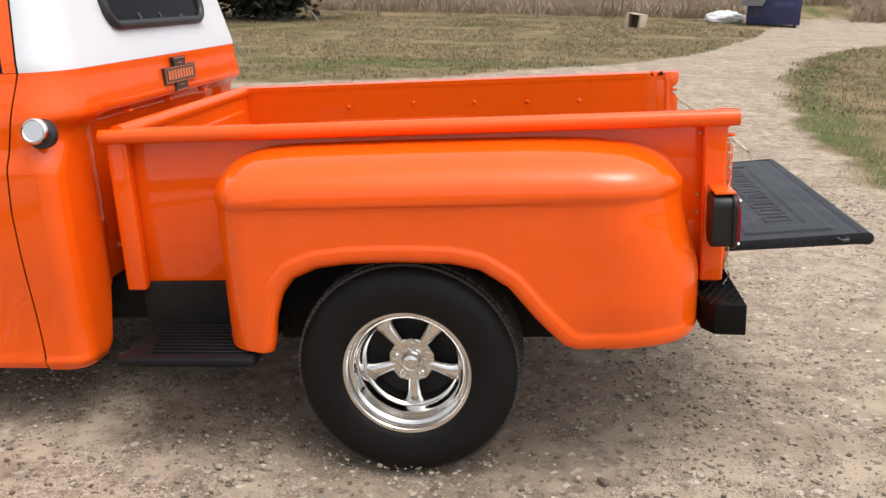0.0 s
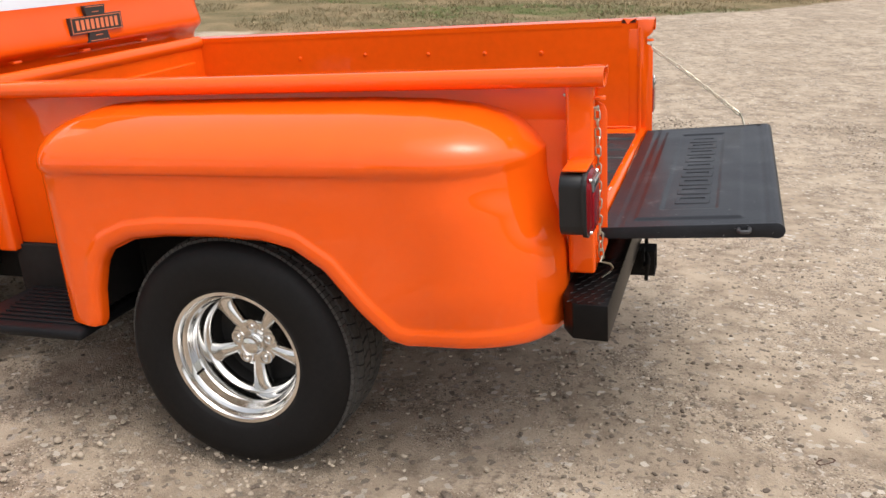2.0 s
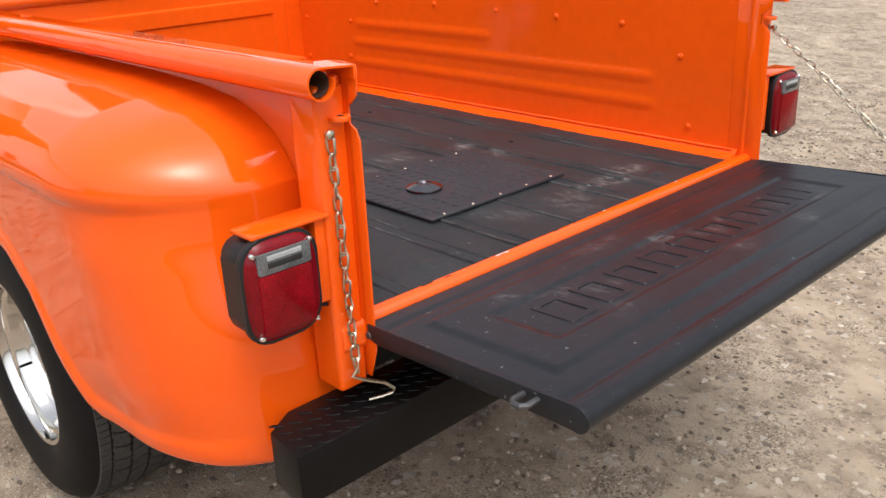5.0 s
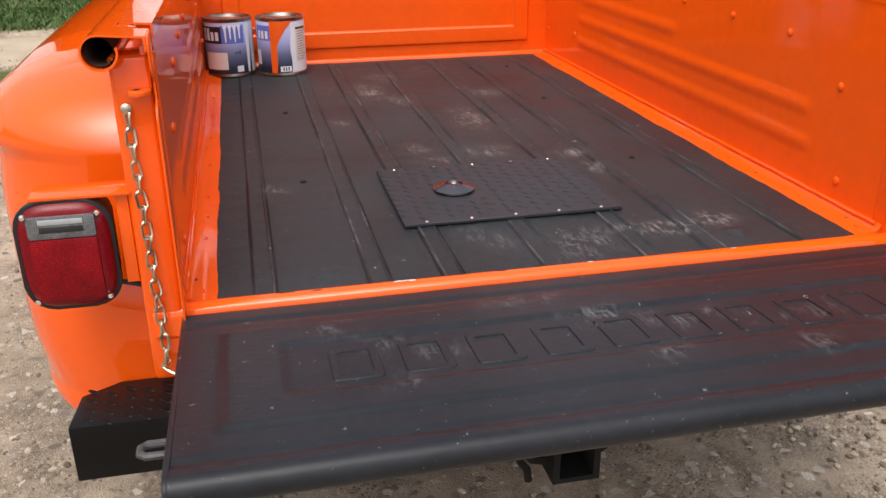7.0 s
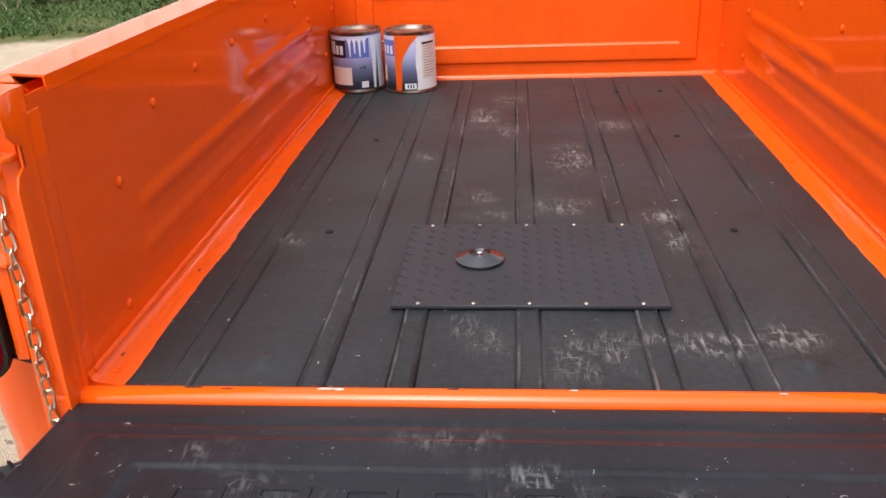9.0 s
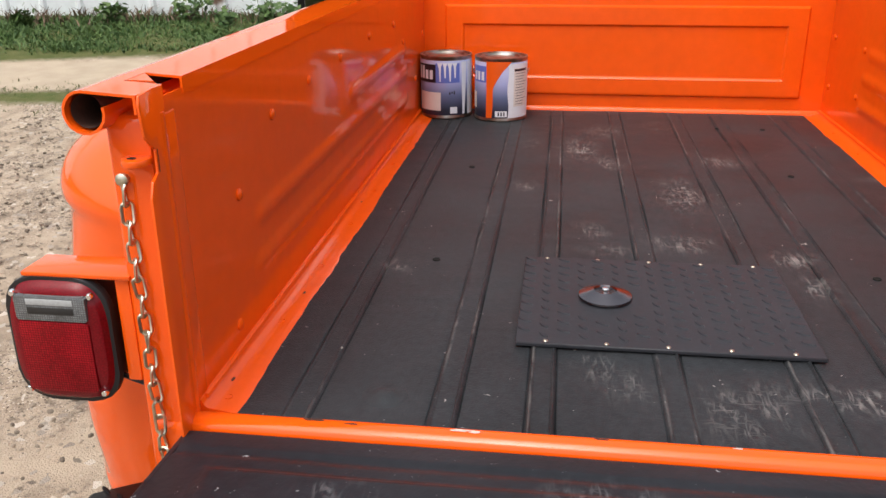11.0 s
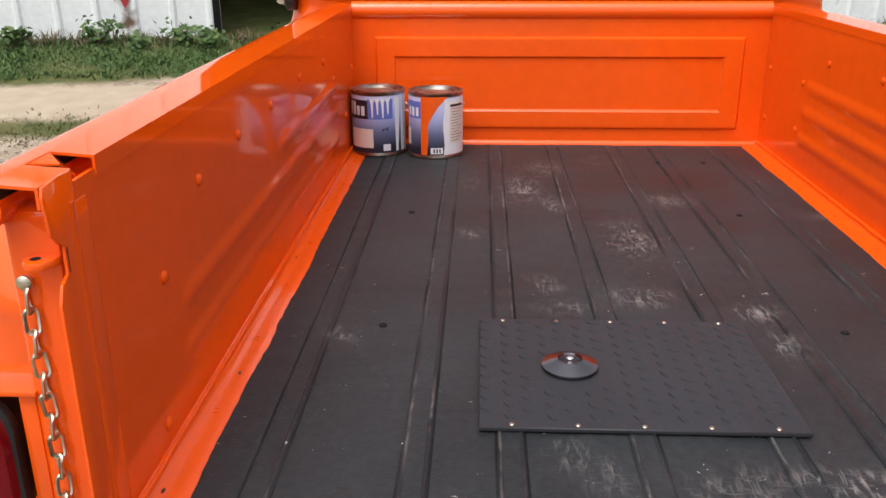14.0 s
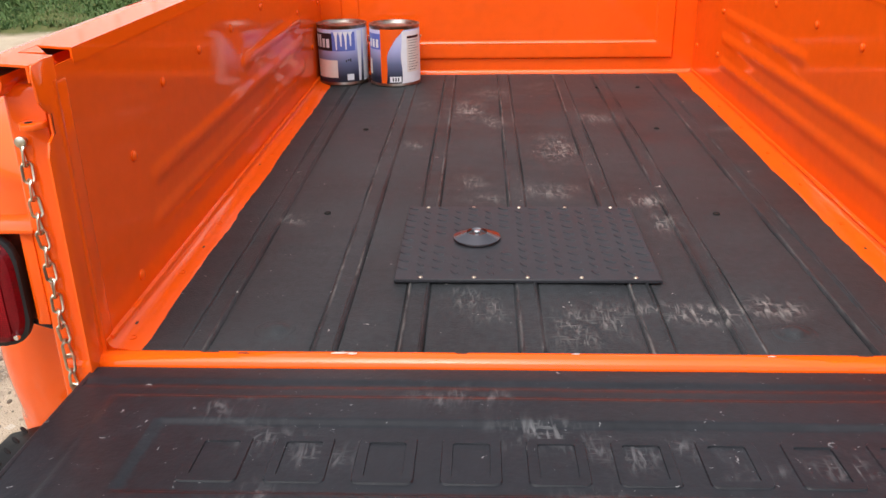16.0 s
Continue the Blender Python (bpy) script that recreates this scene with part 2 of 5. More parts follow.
def ground_mat():
    m = bpy.data.materials.new("gravel_and_soil")
    m.use_nodes = True
    n, link = m.node_tree.nodes, m.node_tree.links.new
    b = n["Principled BSDF"]
    tc = n.new("ShaderNodeTexCoord")

    def noise_tex(s, detail=5.0):
        t = n.new("ShaderNodeTexNoise")
        t.inputs["Scale"].default_value, t.inputs["Detail"].default_value = s, detail
        link(tc.outputs["Object"], t.inputs["Vector"])
        return t.outputs["Fac"]

    def rng(fac, lo, hi, a=0.0, z=1.0):
        r = n.new("ShaderNodeMapRange")
        for i, v in enumerate((lo, hi, a, z)):
            r.inputs[i + 1].default_value = v
        link(fac, r.inputs[0])
        return r.outputs[0]

    def mix(fac, a, c):
        x = n.new("ShaderNodeMix")
        x.data_type = "RGBA"
        if isinstance(fac, float):
            x.inputs[0].default_value = fac
        else:
            link(fac, x.inputs[0])
        for i, v in ((6, a), (7, c)):
            if isinstance(v, tuple):
                x.inputs[i].default_value = (*v, 1)
            else:
                link(v, x.inputs[i])
        return x.outputs[2]

    vor = n.new("ShaderNodeTexVoronoi")
    vor.inputs["Scale"].default_value = 48
    link(tc.outputs["Object"], vor.inputs["Vector"])
    vor2 = n.new("ShaderNodeTexVoronoi")
    vor2.inputs["Scale"].default_value = 190
    link(tc.outputs["Object"], vor2.inputs["Vector"])
    sep = n.new("ShaderNodeSeparateColor")
    link(vor.outputs["Color"], sep.inputs[0])
    sep2 = n.new("ShaderNodeSeparateColor")
    link(vor2.outputs["Color"], sep2.inputs[0])
    soil = mix(rng(noise_tex(1.1), 0.35, 0.65), (0.345, 0.272, 0.200), (0.47, 0.382, 0.288))
    soil = mix(rng(noise_tex(9.0), 0.4, 0.7), soil, (0.22, 0.17, 0.125))
    rough = rng(noise_tex(2.3, 6.0), 0.40, 0.58)

    def both(a, c):
        o = n.new("ShaderNodeMath")
        o.operation = "MULTIPLY"
        link(a, o.inputs[0]), link(c, o.inputs[1])
        return o.outputs[0]

    soil = mix(both(rng(sep2.outputs[0], 0.80, 1.0, 0.0, 0.8), rough), soil, (0.62, 0.54, 0.45))
    soil = mix(both(rng(sep2.outputs[1], 0.80, 0.96), rough), soil, (0.085, 0.064, 0.050))
    soil = mix(rng(noise_tex(26.0), 0.56, 0.70), soil, (0.17, 0.135, 0.105))
    stones = mix(rng(sep.outputs[1], 0.0, 1.0), (0.15, 0.12, 0.095), (0.58, 0.51, 0.43))
    soil = mix(rng(noise_tex(3.2), 0.52, 0.68), soil, (0.44, 0.355, 0.265))
    soil = mix(rng(sep.outputs[0], 0.90, 0.93), soil, stones)
    at = n.new("ShaderNodeAttribute")
    at.attribute_name = "zone"
    sz = n.new("ShaderNodeSeparateColor")
    link(at.outputs["Color"], sz.inputs[0])

    def edge(ch, s):
        a = n.new("ShaderNodeMath")
        a.operation = "MULTIPLY_ADD"
        link(noise_tex(s, 6.0), a.inputs[0])
        a.inputs[1].default_value = 0.9
        link(sz.outputs[ch], a.inputs[2])
        return rng(a.outputs[0], 0.80, 1.1)

    grassy = mix(rng(noise_tex(0.5), 0.4, 0.6), (0.195, 0.145, 0.078), (0.10, 0.088, 0.04))
    grassy = mix(rng(noise_tex(14), 0.4, 0.7), grassy, (0.185, 0.145, 0.078))
    grassy = mix(rng(noise_tex(1.3), 0.47, 0.62), grassy, (0.245, 0.18, 0.10))
    grassy = mix(edge(2, 1.6), grassy, mix(rng(noise_tex(7), 0.4, 0.7), (0.075, 0.095, 0.026), (0.13, 0.125, 0.05)))
    sand = mix(rng(noise_tex(6), 0.35, 0.65), (0.40, 0.325, 0.24), (0.46, 0.38, 0.285))
    col = mix(edge(1, 3.0), soil, sand)
    col = mix(edge(0, 2.0), col, grassy)
    link(col, b.inputs["Base Color"])
    b.inputs["Roughness"].default_value = 0.95
    b.inputs["Specular IOR Level"].default_value = 0.2
    h = n.new("ShaderNodeMath")
    h.operation = "ADD"
    link(rng(vor2.outputs["Distance"], 0.0, 0.6, 0.5, 0.0), h.inputs[0])
    link(noise_tex(120, 8.0), h.inputs[1])
    bp = n.new("ShaderNodeBump")
    bp.inputs["Strength"].default_value, bp.inputs["Distance"].default_value = 0.62, 0.010
    link(h.outputs[0], bp.inputs["Height"])
    link(bp.outputs[0], b.inputs["Normal"])
    return m


GROUND = ground_mat()

# ---- mesh helpers ----
rnd = random.Random(7)


def part(name, bm, material, parent=None, label="", angle=38, solid=0.0, recalc=True):
    """Links a bmesh as one mesh object under a thing or a part."""
    if recalc:
        bmesh.ops.recalc_face_normals(bm, faces=bm.faces)
    if solid:
        bmesh.ops.solidify(bm, geom=bm.faces[:], thickness=solid)
        bmesh.ops.recalc_face_normals(bm, faces=bm.faces)
    me = bpy.data.meshes.new(name)
    bm.to_mesh(me)
    bm.free()
    me.materials.append(material)
    me.shade_smooth()
    me.set_sharp_from_angle(angle=radians(angle))
    ob = new(name, me)
    ob.parent = parent
    if label:
        tagged(ob, label)
    return ob


def share(name, me, parent, m, label=""):
    """Another object on a mesh that stands already."""
    ob = new(name, me)
    ob.parent, ob.matrix_basis = parent, m
    if label:
        tagged(ob, label)
    return ob


def thing(name, m, label, category, group="", kind=""):
    ob = new(name)
    ob.empty_display_size = 0.1
    ob.matrix_basis = m
    return tagged(ob, label, category, group, kind)


def box(bm, lo, hi, bevel=0.004, seg=2):
    x0, y0, z0 = lo
    x1, y1, z1 = hi
    v = [bm.verts.new(p) for p in ((x0, y0, z0), (x1, y0, z0), (x1, y1, z0), (x0, y1, z0), (x0, y0, z1), (x1, y0, z1), (x1, y1, z1), (x0, y1, z1))]
    f = [bm.faces.new([v[i] for i in q]) for q in ((0, 3, 2, 1), (4, 5, 6, 7), (0, 1, 5, 4), (1, 2, 6, 5), (2, 3, 7, 6), (3, 0, 4, 7))]
    if bevel:
        edges = list({e for a in f for e in a.edges})
        bmesh.ops.bevel(bm, geom=edges, offset=bevel, segments=seg, affect="EDGES", profile=0.5)
    return bm


def prism(bm, pts, axis, a0, a1, bevel=0.0):
    """A polygon given in the two other axes, drawn out along an axis from a0 to a1."""
    def p3(p, a):
        return {0: (a, p[0], p[1]), 1: (p[0], a, p[1]), 2: (p[0], p[1], a)}[axis]
    lo = [bm.verts.new(p3(p, a0)) for p in pts]
    hi = [bm.verts.new(p3(p, a1)) for p in pts]
    n = len(pts)
    faces = [bm.faces.new(lo), bm.faces.new(hi[::-1])]
    faces += [bm.faces.new((lo[i], lo[(i + 1) % n], hi[(i + 1) % n], hi[i])) for i in range(n)]
    if bevel:
        edges = list({e for f in faces for e in f.edges})
        bmesh.ops.bevel(bm, geom=edges, offset=bevel, segments=2, affect="EDGES", profile=0.5)
    return bm


def grid(bm, f, nu, nv, closed=False):
    """A sheet of nu x nv quads through f(u, v)."""
    rows = [[bm.verts.new(f(i / nu, j / nv)) for j in range(nv + 1)] for i in range(nu if closed else nu + 1)]
    for i in range(nu):
        a, b = rows[i], rows[(i + 1) % len(rows)]
        for j in range(nv):
            bm.faces.new((a[j], b[j], b[j + 1], a[j + 1]))
    return bm


def tube(bm, pts, r, seg=8, closed=False):
    """A round bar along a line of points."""
    pts = [Vector(p) for p in pts]
    n = len(pts)
    rings, ref = [], None
    for i, p in enumerate(pts):
        a = pts[(i - 1) % n] if closed or i else p
        b = pts[(i + 1) % n] if closed or i < n - 1 else p
        d = (b - a).normalized()
        if ref is None:
            ref = d.orthogonal().normalized()
        ref = (ref - d * ref.dot(d)).normalized()
        s = d.cross(ref)
        rr = r(i / max(1, n - 1)) if callable(r) else r
        rings.append([bm.verts.new(p + rr * (math.cos(k) * ref + math.sin(k) * s)) for k in (2 * math.pi * j / seg for j in range(seg))])
    for i in range(n if closed else n - 1):
        a, b = rings[i], rings[(i + 1) % n]
        for j in range(seg):
            bm.faces.new((a[j], a[(j + 1) % seg], b[(j + 1) % seg], b[j]))
    if not closed:
        bm.faces.new(rings[0][::-1])
        bm.faces.new(rings[-1])
    return bm


def lathe(bm, prof, m=Matrix(), seg=48, caps=True):
    """A profile of (radius, height) turned about the z axis of the pose m."""
    rings = []
    for r, h in prof:
        if r < 1e-5:
            rings.append([bm.verts.new(m @ Vector((0, 0, h)))])
        else:
            rings.append([bm.verts.new(m @ Vector((r * math.cos(2 * math.pi * k / seg), r * math.sin(2 * math.pi * k / seg), h))) for k in range(seg)])
    for a, b in zip(rings, rings[1:]):
        for k in range(seg):
            k2 = (k + 1) % seg
            if len(a) == 1 and len(b) == 1:
                continue
            if len(a) == 1:
                bm.faces.new((a[0], b[k], b[k2]))
            elif len(b) == 1:
                bm.faces.new((a[k], a[k2], b[0]))
            else:
                bm.faces.new((a[k], a[k2], b[k2], b[k]))
    return bm


def dome(bm, c, n, r, h, seg=10):
    """A rivet or bolt head with its base at c, facing n."""
    m = Matrix.Translation(c) @ Vector(n).to_track_quat("Z", "Y").to_matrix().to_4x4()
    return lathe(bm, [(r, -0.002), (r, h * 0.35), (r * 0.75, h * 0.8), (0, h)], m, seg)


def sstep(a, b, x):
    if a > b:
        return 1 - sstep(b, a, x)
    t = min(1.0, max(0.0, (x - a) / (b - a)))
    return t * t * (3 - 2 * t)


def lerp_table(tab, x):
    for (x0, y0), (x1, y1) in zip(tab, tab[1:]):
        if x <= x1:
            t = max(0.0, (x - x0) / (x1 - x0))
            return y0 + t * (y1 - y0)
    return tab[-1][1]


def rounded(w, h, r, seg=5):
    """Corners of a rounded rectangle of half sizes w and h."""
    out = []
    for cx, cy, a in ((w - r, h - r, 0), (r - w, h - r, 90), (r - w, r - h, 180), (w - r, r - h, 270)):
        out += [(cx + r * math.cos(radians(a + 90 * k / seg)), cy + r * math.sin(radians(a + 90 * k / seg))) for k in range(seg + 1)]
    return out


BW, BL, FZ = 1.27, 1.98, 0.70   # bed width, bed length, floor height

# ---- ground and surroundings ----


def rise(y):
    d = max(0.0, y - 4.0)
    return 0.046 * (math.sqrt(d * d + 9) - 3) + 0.22 * min(14.0, max(0.0, y - 37.5))


FIELD_EDGE = [(-60, 6.0), (-20, 8.5), (-6, 11.2), (-2.5, 13.1), (-0.4, 15.6), (0.9, 16.5), (3.1, 19.8), (5.7, 26.0), (7.2, 31.0), (9.5, 36.0), (60, 70)]
BANK_EDGE = [(4.0, 2.5), (4.8, 2.26), (6.4, 2.32), (8.4, 2.3), (9.5, 2.62), (12.0, 3.1), (15.6, 3.9), (20.7, 6.2), (24.4, 9.0), (34, 20), (60, 60)]


def shed_x(y):
    return -6.95 - 0.235 * (y + 1.5)


def zones(x, y):
    """How grassy and how sandy the ground is."""
    g = sstep(-0.7, 0.7, y - lerp_table(FIELD_EDGE, x))
    if y > 3.0:
        g = max(g, sstep(-0.55, 0.8, x - lerp_table(BANK_EDGE, y) + 0.35 * noise.noise((x * 0.8, y * 0.8, 9))) * sstep(3.0, 4.2, y))
    d = x - shed_x(y)
    if x < 0:
        g = max(g, 1 - sstep(1.2, 1.9, d + 0.12 * (y + 2)))
        g = max(g, 0.8 * math.exp(-((d - 2.75) / 0.22) ** 2))
    s = sstep(1.5, 1.9, d) * (1 - sstep(2.3, 2.7, d)) if x < 0 else 0.0
    return g, s


def greenness(x, y):
    """Green patches in the dry grass: a strip along the bank's edge and loose spots in the field."""
    n = noise.noise((x * 0.16, y * 0.35, 31.0)) + 0.5 * noise.noise((x * 0.6, y * 0.9, 12.0))
    if x > 1.5 and 3 < y < 26 and x > lerp_table(BANK_EDGE, y) - 1:
        d = x - lerp_table(BANK_EDGE, y)
        return max(0.75 * math.exp(-((d - 0.55) / 0.5) ** 2) + 0.3 * n, 0.30 * sstep(0.15, 0.5, n))
    if x < -3 and y < 8:
        return 0.7
    return 0.6 * sstep(0.0, 0.45, n)


def axis_steps(lo, hi, fine_lo, fine_hi, step, grow=1.16):
    out, s, v = [], step, fine_lo
    v = fine_lo
    while v < fine_hi:
        out.append(v)
        v += step
    v = fine_hi
    while v < hi:
        out.append(v)
        s *= grow
        v += s
    out.append(hi)
    s, v = step, fine_lo - step
    while v > lo:
        out.insert(0, v)
        s *= grow
        v -= s
    out.insert(0, lo)
    return out


xs, ys = axis_steps(-600, 600, -8.5, 7.0, 0.11), axis_steps(-600, 900, -5.0, 20.0, 0.14)
verts, cols = [], []
for yy in ys:
    for xx in xs:
        hgt = rise(min(yy, 150)) + 0.012 * noise.noise((xx * 0.9, yy * 0.9, 0)) + 0.02 * noise.noise((xx * 0.2, yy * 0.2, 3))
        gz, sz_ = zones(xx, yy)
        if abs(xx) < 3 and abs(yy) < 3:
            hgt *= 0.3
        hgt -= 0.041 * math.exp(-((xx + 1.02) / 0.45) ** 2) * (1 - sstep(1.9, 2.6, abs(yy - 0.6)))
        hgt += 0.03 * gz * (noise.noise((xx * 2.1, yy * 2.1, 5)) + 0.6)
        verts.append((xx, yy, hgt - 0.004))
        cols += (gz, sz_, greenness(xx, yy), 1.0)
nx = len(xs)
faces = [(j * nx + i, j * nx + i + 1, (j + 1) * nx + i + 1, (j + 1) * nx + i) for j in range(len(ys) - 1) for i in range(nx - 1)]
me = bpy.data.meshes.new("ground")
me.from_pydata(verts, [], faces)
me.color_attributes.new("zone", "FLOAT_COLOR", "POINT").data.foreach_set("color", cols)
me.materials.append(GROUND)
me.shade_smooth()
tagged(new("ground", me), "pale gravel yard with sandy tracks and grassy edges", "ground", kind="structure")


def scatter(name, count, place, build, material, label, category):
    """Many small pieces in one object of kind stuff."""
    r = random.Random(name)
    v, f = [], []
    for _ in range(count):
        p = place(r)
        if p is None:
            continue
        build(r, p, v, f)
    me = bpy.data.meshes.new(name)
    me.from_pydata(v, [], f)
    me.materials.append(material)
    if build is not pebble:
        me.shade_smooth()
    return tagged(new(name, me), label, category, kind="stuff")


ICO = [(0, 0, 1), (0.89, 0, 0.45), (0.28, 0.85, 0.45), (-0.72, 0.53, 0.45), (-0.72, -0.53, 0.45), (0.28, -0.85, 0.45), (0.72, 0.53, -0.45), (-0.28, 0.85, -0.45), (-0.89, 0, -0.45), (-0.28, -0.85, -0.45), (0.72, -0.53, -0.45)]
ICO_F = [(0, 1, 2), (0, 2, 3), (0, 3, 4), (0, 4, 5), (0, 5, 1), (1, 6, 2), (2, 7, 3), (3, 8, 4), (4, 9, 5), (5, 10, 1), (2, 6, 7), (3, 7, 8), (4, 8, 9), (5, 9, 10), (1, 10, 6)]


def pebble(r, p, v, f):
    x, y, s = p
    k = len(v)
    a = r.uniform(0, 6.3)
    ca_, sa_ = math.cos(a), math.sin(a)
    sx, sy, sz = s * r.uniform(0.8, 1.3), s * r.uniform(0.6, 1.0), s * r.uniform(0.35, 0.7)
    z0 = rise(y) + sz * r.uniform(-0.35, 0.2)
    for px, py, pz in ICO:
        j = r.uniform(0.8, 1.15)
        qx, qy = px * sx * j, py * sy * j
        v.append((x + qx * ca_ - qy * sa_, y + qx * sa_ + qy * ca_, z0 + pz * sz))
    f += [(a + k, b + k, c + k) for a, b, c in ICO_F]


def gravel_place(r):
    x, y = r.uniform(-4.2, 3.2), r.uniform(-2.6, 6.0)
    g, s = zones(x, y)
    if g > 0.4 or s > 0.5 or noise.noise((x * 1.3, y * 1.3, 17.0)) + 0.5 * noise.noise((x * 4, y * 4, 18.0)) < r.uniform(-0.7, 0.45):
        return None
    return x, y, 0.0032 + 0.0095 * r.random() ** 3 + (0.010 * r.random() if r.random() < 0.012 else 0)


scatter("gravel", 90000, gravel_place, pebble, PEBBLE, "loose grey and tan gravel stones on the yard", "gravel")


def blade(h0, h1, w, lean, segs=2):
    def build(r, p, v, f):
        x, y = p
        for _ in range(r.randint(3, 6)):
            k = len(v)
            h, a, l = r.uniform(h0, h1), r.uniform(0, 6.3), r.uniform(0.1, lean)
            bx, by = x + r.gauss(0, 0.03), y + r.gauss(0, 0.03)
            z = rise(by) - 0.01
            ww = w * r.uniform(0.6, 1.3)
            dx, dy, b = math.cos(a), math.sin(a), r.uniform(0, 6.3)
            tx, ty = math.cos(b) * ww, math.sin(b) * ww
            v += [(bx - tx, by - ty, z), (bx + tx, by + ty, z), (bx + dx * l * h * 0.4 - tx * 0.7, by + dy * l * h * 0.4 - ty * 0.7, z + h * 0.6), (bx + dx * l * h * 0.4 + tx * 0.7, by + dy * l * h * 0.4 + ty * 0.7, z + h * 0.6), (bx + dx * l * h, by + dy * l * h, z + h * (1 - 0.25 * l))]
            f += [(k, k + 1, k + 3, k + 2), (k + 2, k + 3, k + 4)]
    return build


def zone_place(x0, x1, y0, y1, lo, clump=0.0, seed=0.0):
    def place(r):
        x, y = r.uniform(x0, x1), r.uniform(y0, y1)
        if zones(x, y)[0] < lo + 0.55 * (r.random() - 0.3) or noise.noise((x * 0.5, y * 0.5, seed)) < clump:
            return None
        return x, y
    return place


def green_place(x0, x1, y0, y1):
    inner = zone_place(x0, x1, y0, y1, 0.45, -2.0)

    def place(r):
        p = inner(r)
        return p if p and greenness(*p) > 0.25 + 0.3 * r.random() else None
    return place


scatter("field_grass", 40000, zone_place(-15, 8, 10, 36, 0.45, -0.25), blade(0.03, 0.13, 0.007, 1.5), GRASS_DRY, "short dry yellow-brown grass of the open field", "grass")
scatter("green_field_grass", 30000, green_place(-15, 8, 10, 34), blade(0.02, 0.08, 0.006, 1.5), GRASS_GREEN, "greener patches of short grass in the field", "grass")
scatter("bank_grass", 26000, zone_place(1.8, 14, 4, 24, 0.5, -0.2, 3.0), blade(0.03, 0.12, 0.0035, 1.5), GRASS_BANK, "dry tufted grass on the bank beside the track", "grass")
scatter("bank_green_grass", 24000, green_place(1.8, 12, 4, 20), blade(0.015, 0.06, 0.0035, 1.5), GRASS_GREEN, "green low grass along the bank's edge", "grass")


def tall_place(r):
    y = r.uniform(36.5, 50)
    x = r.uniform(-32, 34)
    if abs(x - (8.0 + (y - 33) * 0.5)) < 2.0 and y < 40:
        return None
    return x, y


scatter("tall_dead_grass", 50000, tall_place, blade(0.3, 1.1, 0.014, 1.5), GRASS_TALL, "tall dead brown grass along the far edge of the field", "grass")


def behind_weeds(r):
    y = r.uniform(-8.0, 7.0)
    d = r.uniform(0.05, 1.5)
    return shed_x(y) + d, y


scatter("low_weeds", 20000, behind_weeds, blade(0.02, 0.085, 0.007, 1.4), WEED_GREEN, "thick low green weeds along the shed wall", "weeds")
scatter("dead_weeds", 900, lambda r: (lambda y: (shed_x(y) + abs(r.gauss(0.1, 0.18)) + 0.05, y))(r.uniform(-8, 7)), blade(0.05, 0.17, 0.007, 1.2), WEED_DEAD, "dead brown weeds against the shed wall", "weeds")
scatter("strip_grass", 4500, lambda r: (lambda y: (shed_x(y) + r.gauss(2.75, 0.16), y))(r.uniform(-8, 3)), blade(0.012, 0.035, 0.004, 1.4), GRASS_GREEN, "sparse low grass strip between sand and gravel", "grass")


def leafy(name, m, leaves, size, spread, height, material, label, category, stems=9):
    """A plant: stems from the foot and many small leaves round them."""
    r = random.Random(name + str(m.translation))
    ob = thing(name, m, label, category)
    bs, v, f = bmesh.new(), [], []
    tips = []
    for _ in range(stems):
        a, l = r.uniform(0, 6.3), r.uniform(0.3, 1.0)
        end = Vector((math.cos(a) * spread * l, math.sin(a) * spread * l, height * r.uniform(0.55, 1.0)))
        mid = Vector((end.x * 0.35, end.y * 0.35, end.z * 0.55))
        tube(bs, [(0, 0, -0.02), mid, end], lambda t: 0.02 * height * (1.1 - t), 5)
        tips += [mid, end, (mid + end) / 2]
    part("stem", bs, BARK, ob)
    for _ in range(leaves):
        c = Vector(r.choice(tips)) + Vector((r.gauss(0, spread * 0.28), r.gauss(0, spread * 0.28), r.gauss(0, height * 0.14)))
        c.z = max(0.03, c.z)
        u = Vector((r.gauss(0, 1), r.gauss(0, 1), r.gauss(0, 0.6))).normalized()
        w = u.orthogonal().normalized() * size * r.uniform(0.2, 0.45)
        u *= size * r.uniform(0.6, 1.3)
        k = len(v)
        v += [c - u * 0.5, c + w - u * 0.05, c + u * 0.6, c - w - u * 0.05]
        f.append((k, k + 1, k + 2, k + 3))
    me = bpy.data.meshes.new("crown")
    me.from_pydata(v, [], f)
    me.materials.append(material)
    o = new("crown", me)
    o.parent = ob
    return ob


for wy, wd, ws in ((-3.9, 0.5, 0.32), (-3.3, 0.35, 0.4), (-2.7, 0.3, 0.48), (-2.35, 0.55, 0.36), (-2.05, 0.35, 0.5), (-1.8, 0.5, 0.4), (-4.6, 0.5, 0.35), (-5.3, 0.4, 0.4), (-1.2, 0.4, 0.4), (4.3, 0.5, 0.4), (5.0, 0.5, 0.4)):
    tagged(leafy("weed_plant", pose(shed_x(wy) + wd, wy, 0, 0, 0, wy * 90), 120, 0.055, ws * 0.32, ws * 0.42, WEED_GREEN, "leafy dark green weed plant beside the shed wall", "weed"), group="weeds by the shed")
leafy("dark_bush", pose(-10.9, 29.2, rise(29.2)), 14000, 0.34, 2.3, 3.6, BUSH_DARK, "large dark evergreen bush at the field's edge", "bush", 16)
leafy("dark_bush", pose(-14.6, 30.4, rise(30.4)), 12000, 0.34, 2.3, 3.4, BUSH_DARK, "large dark evergreen bush at the field's edge", "bush", 16)
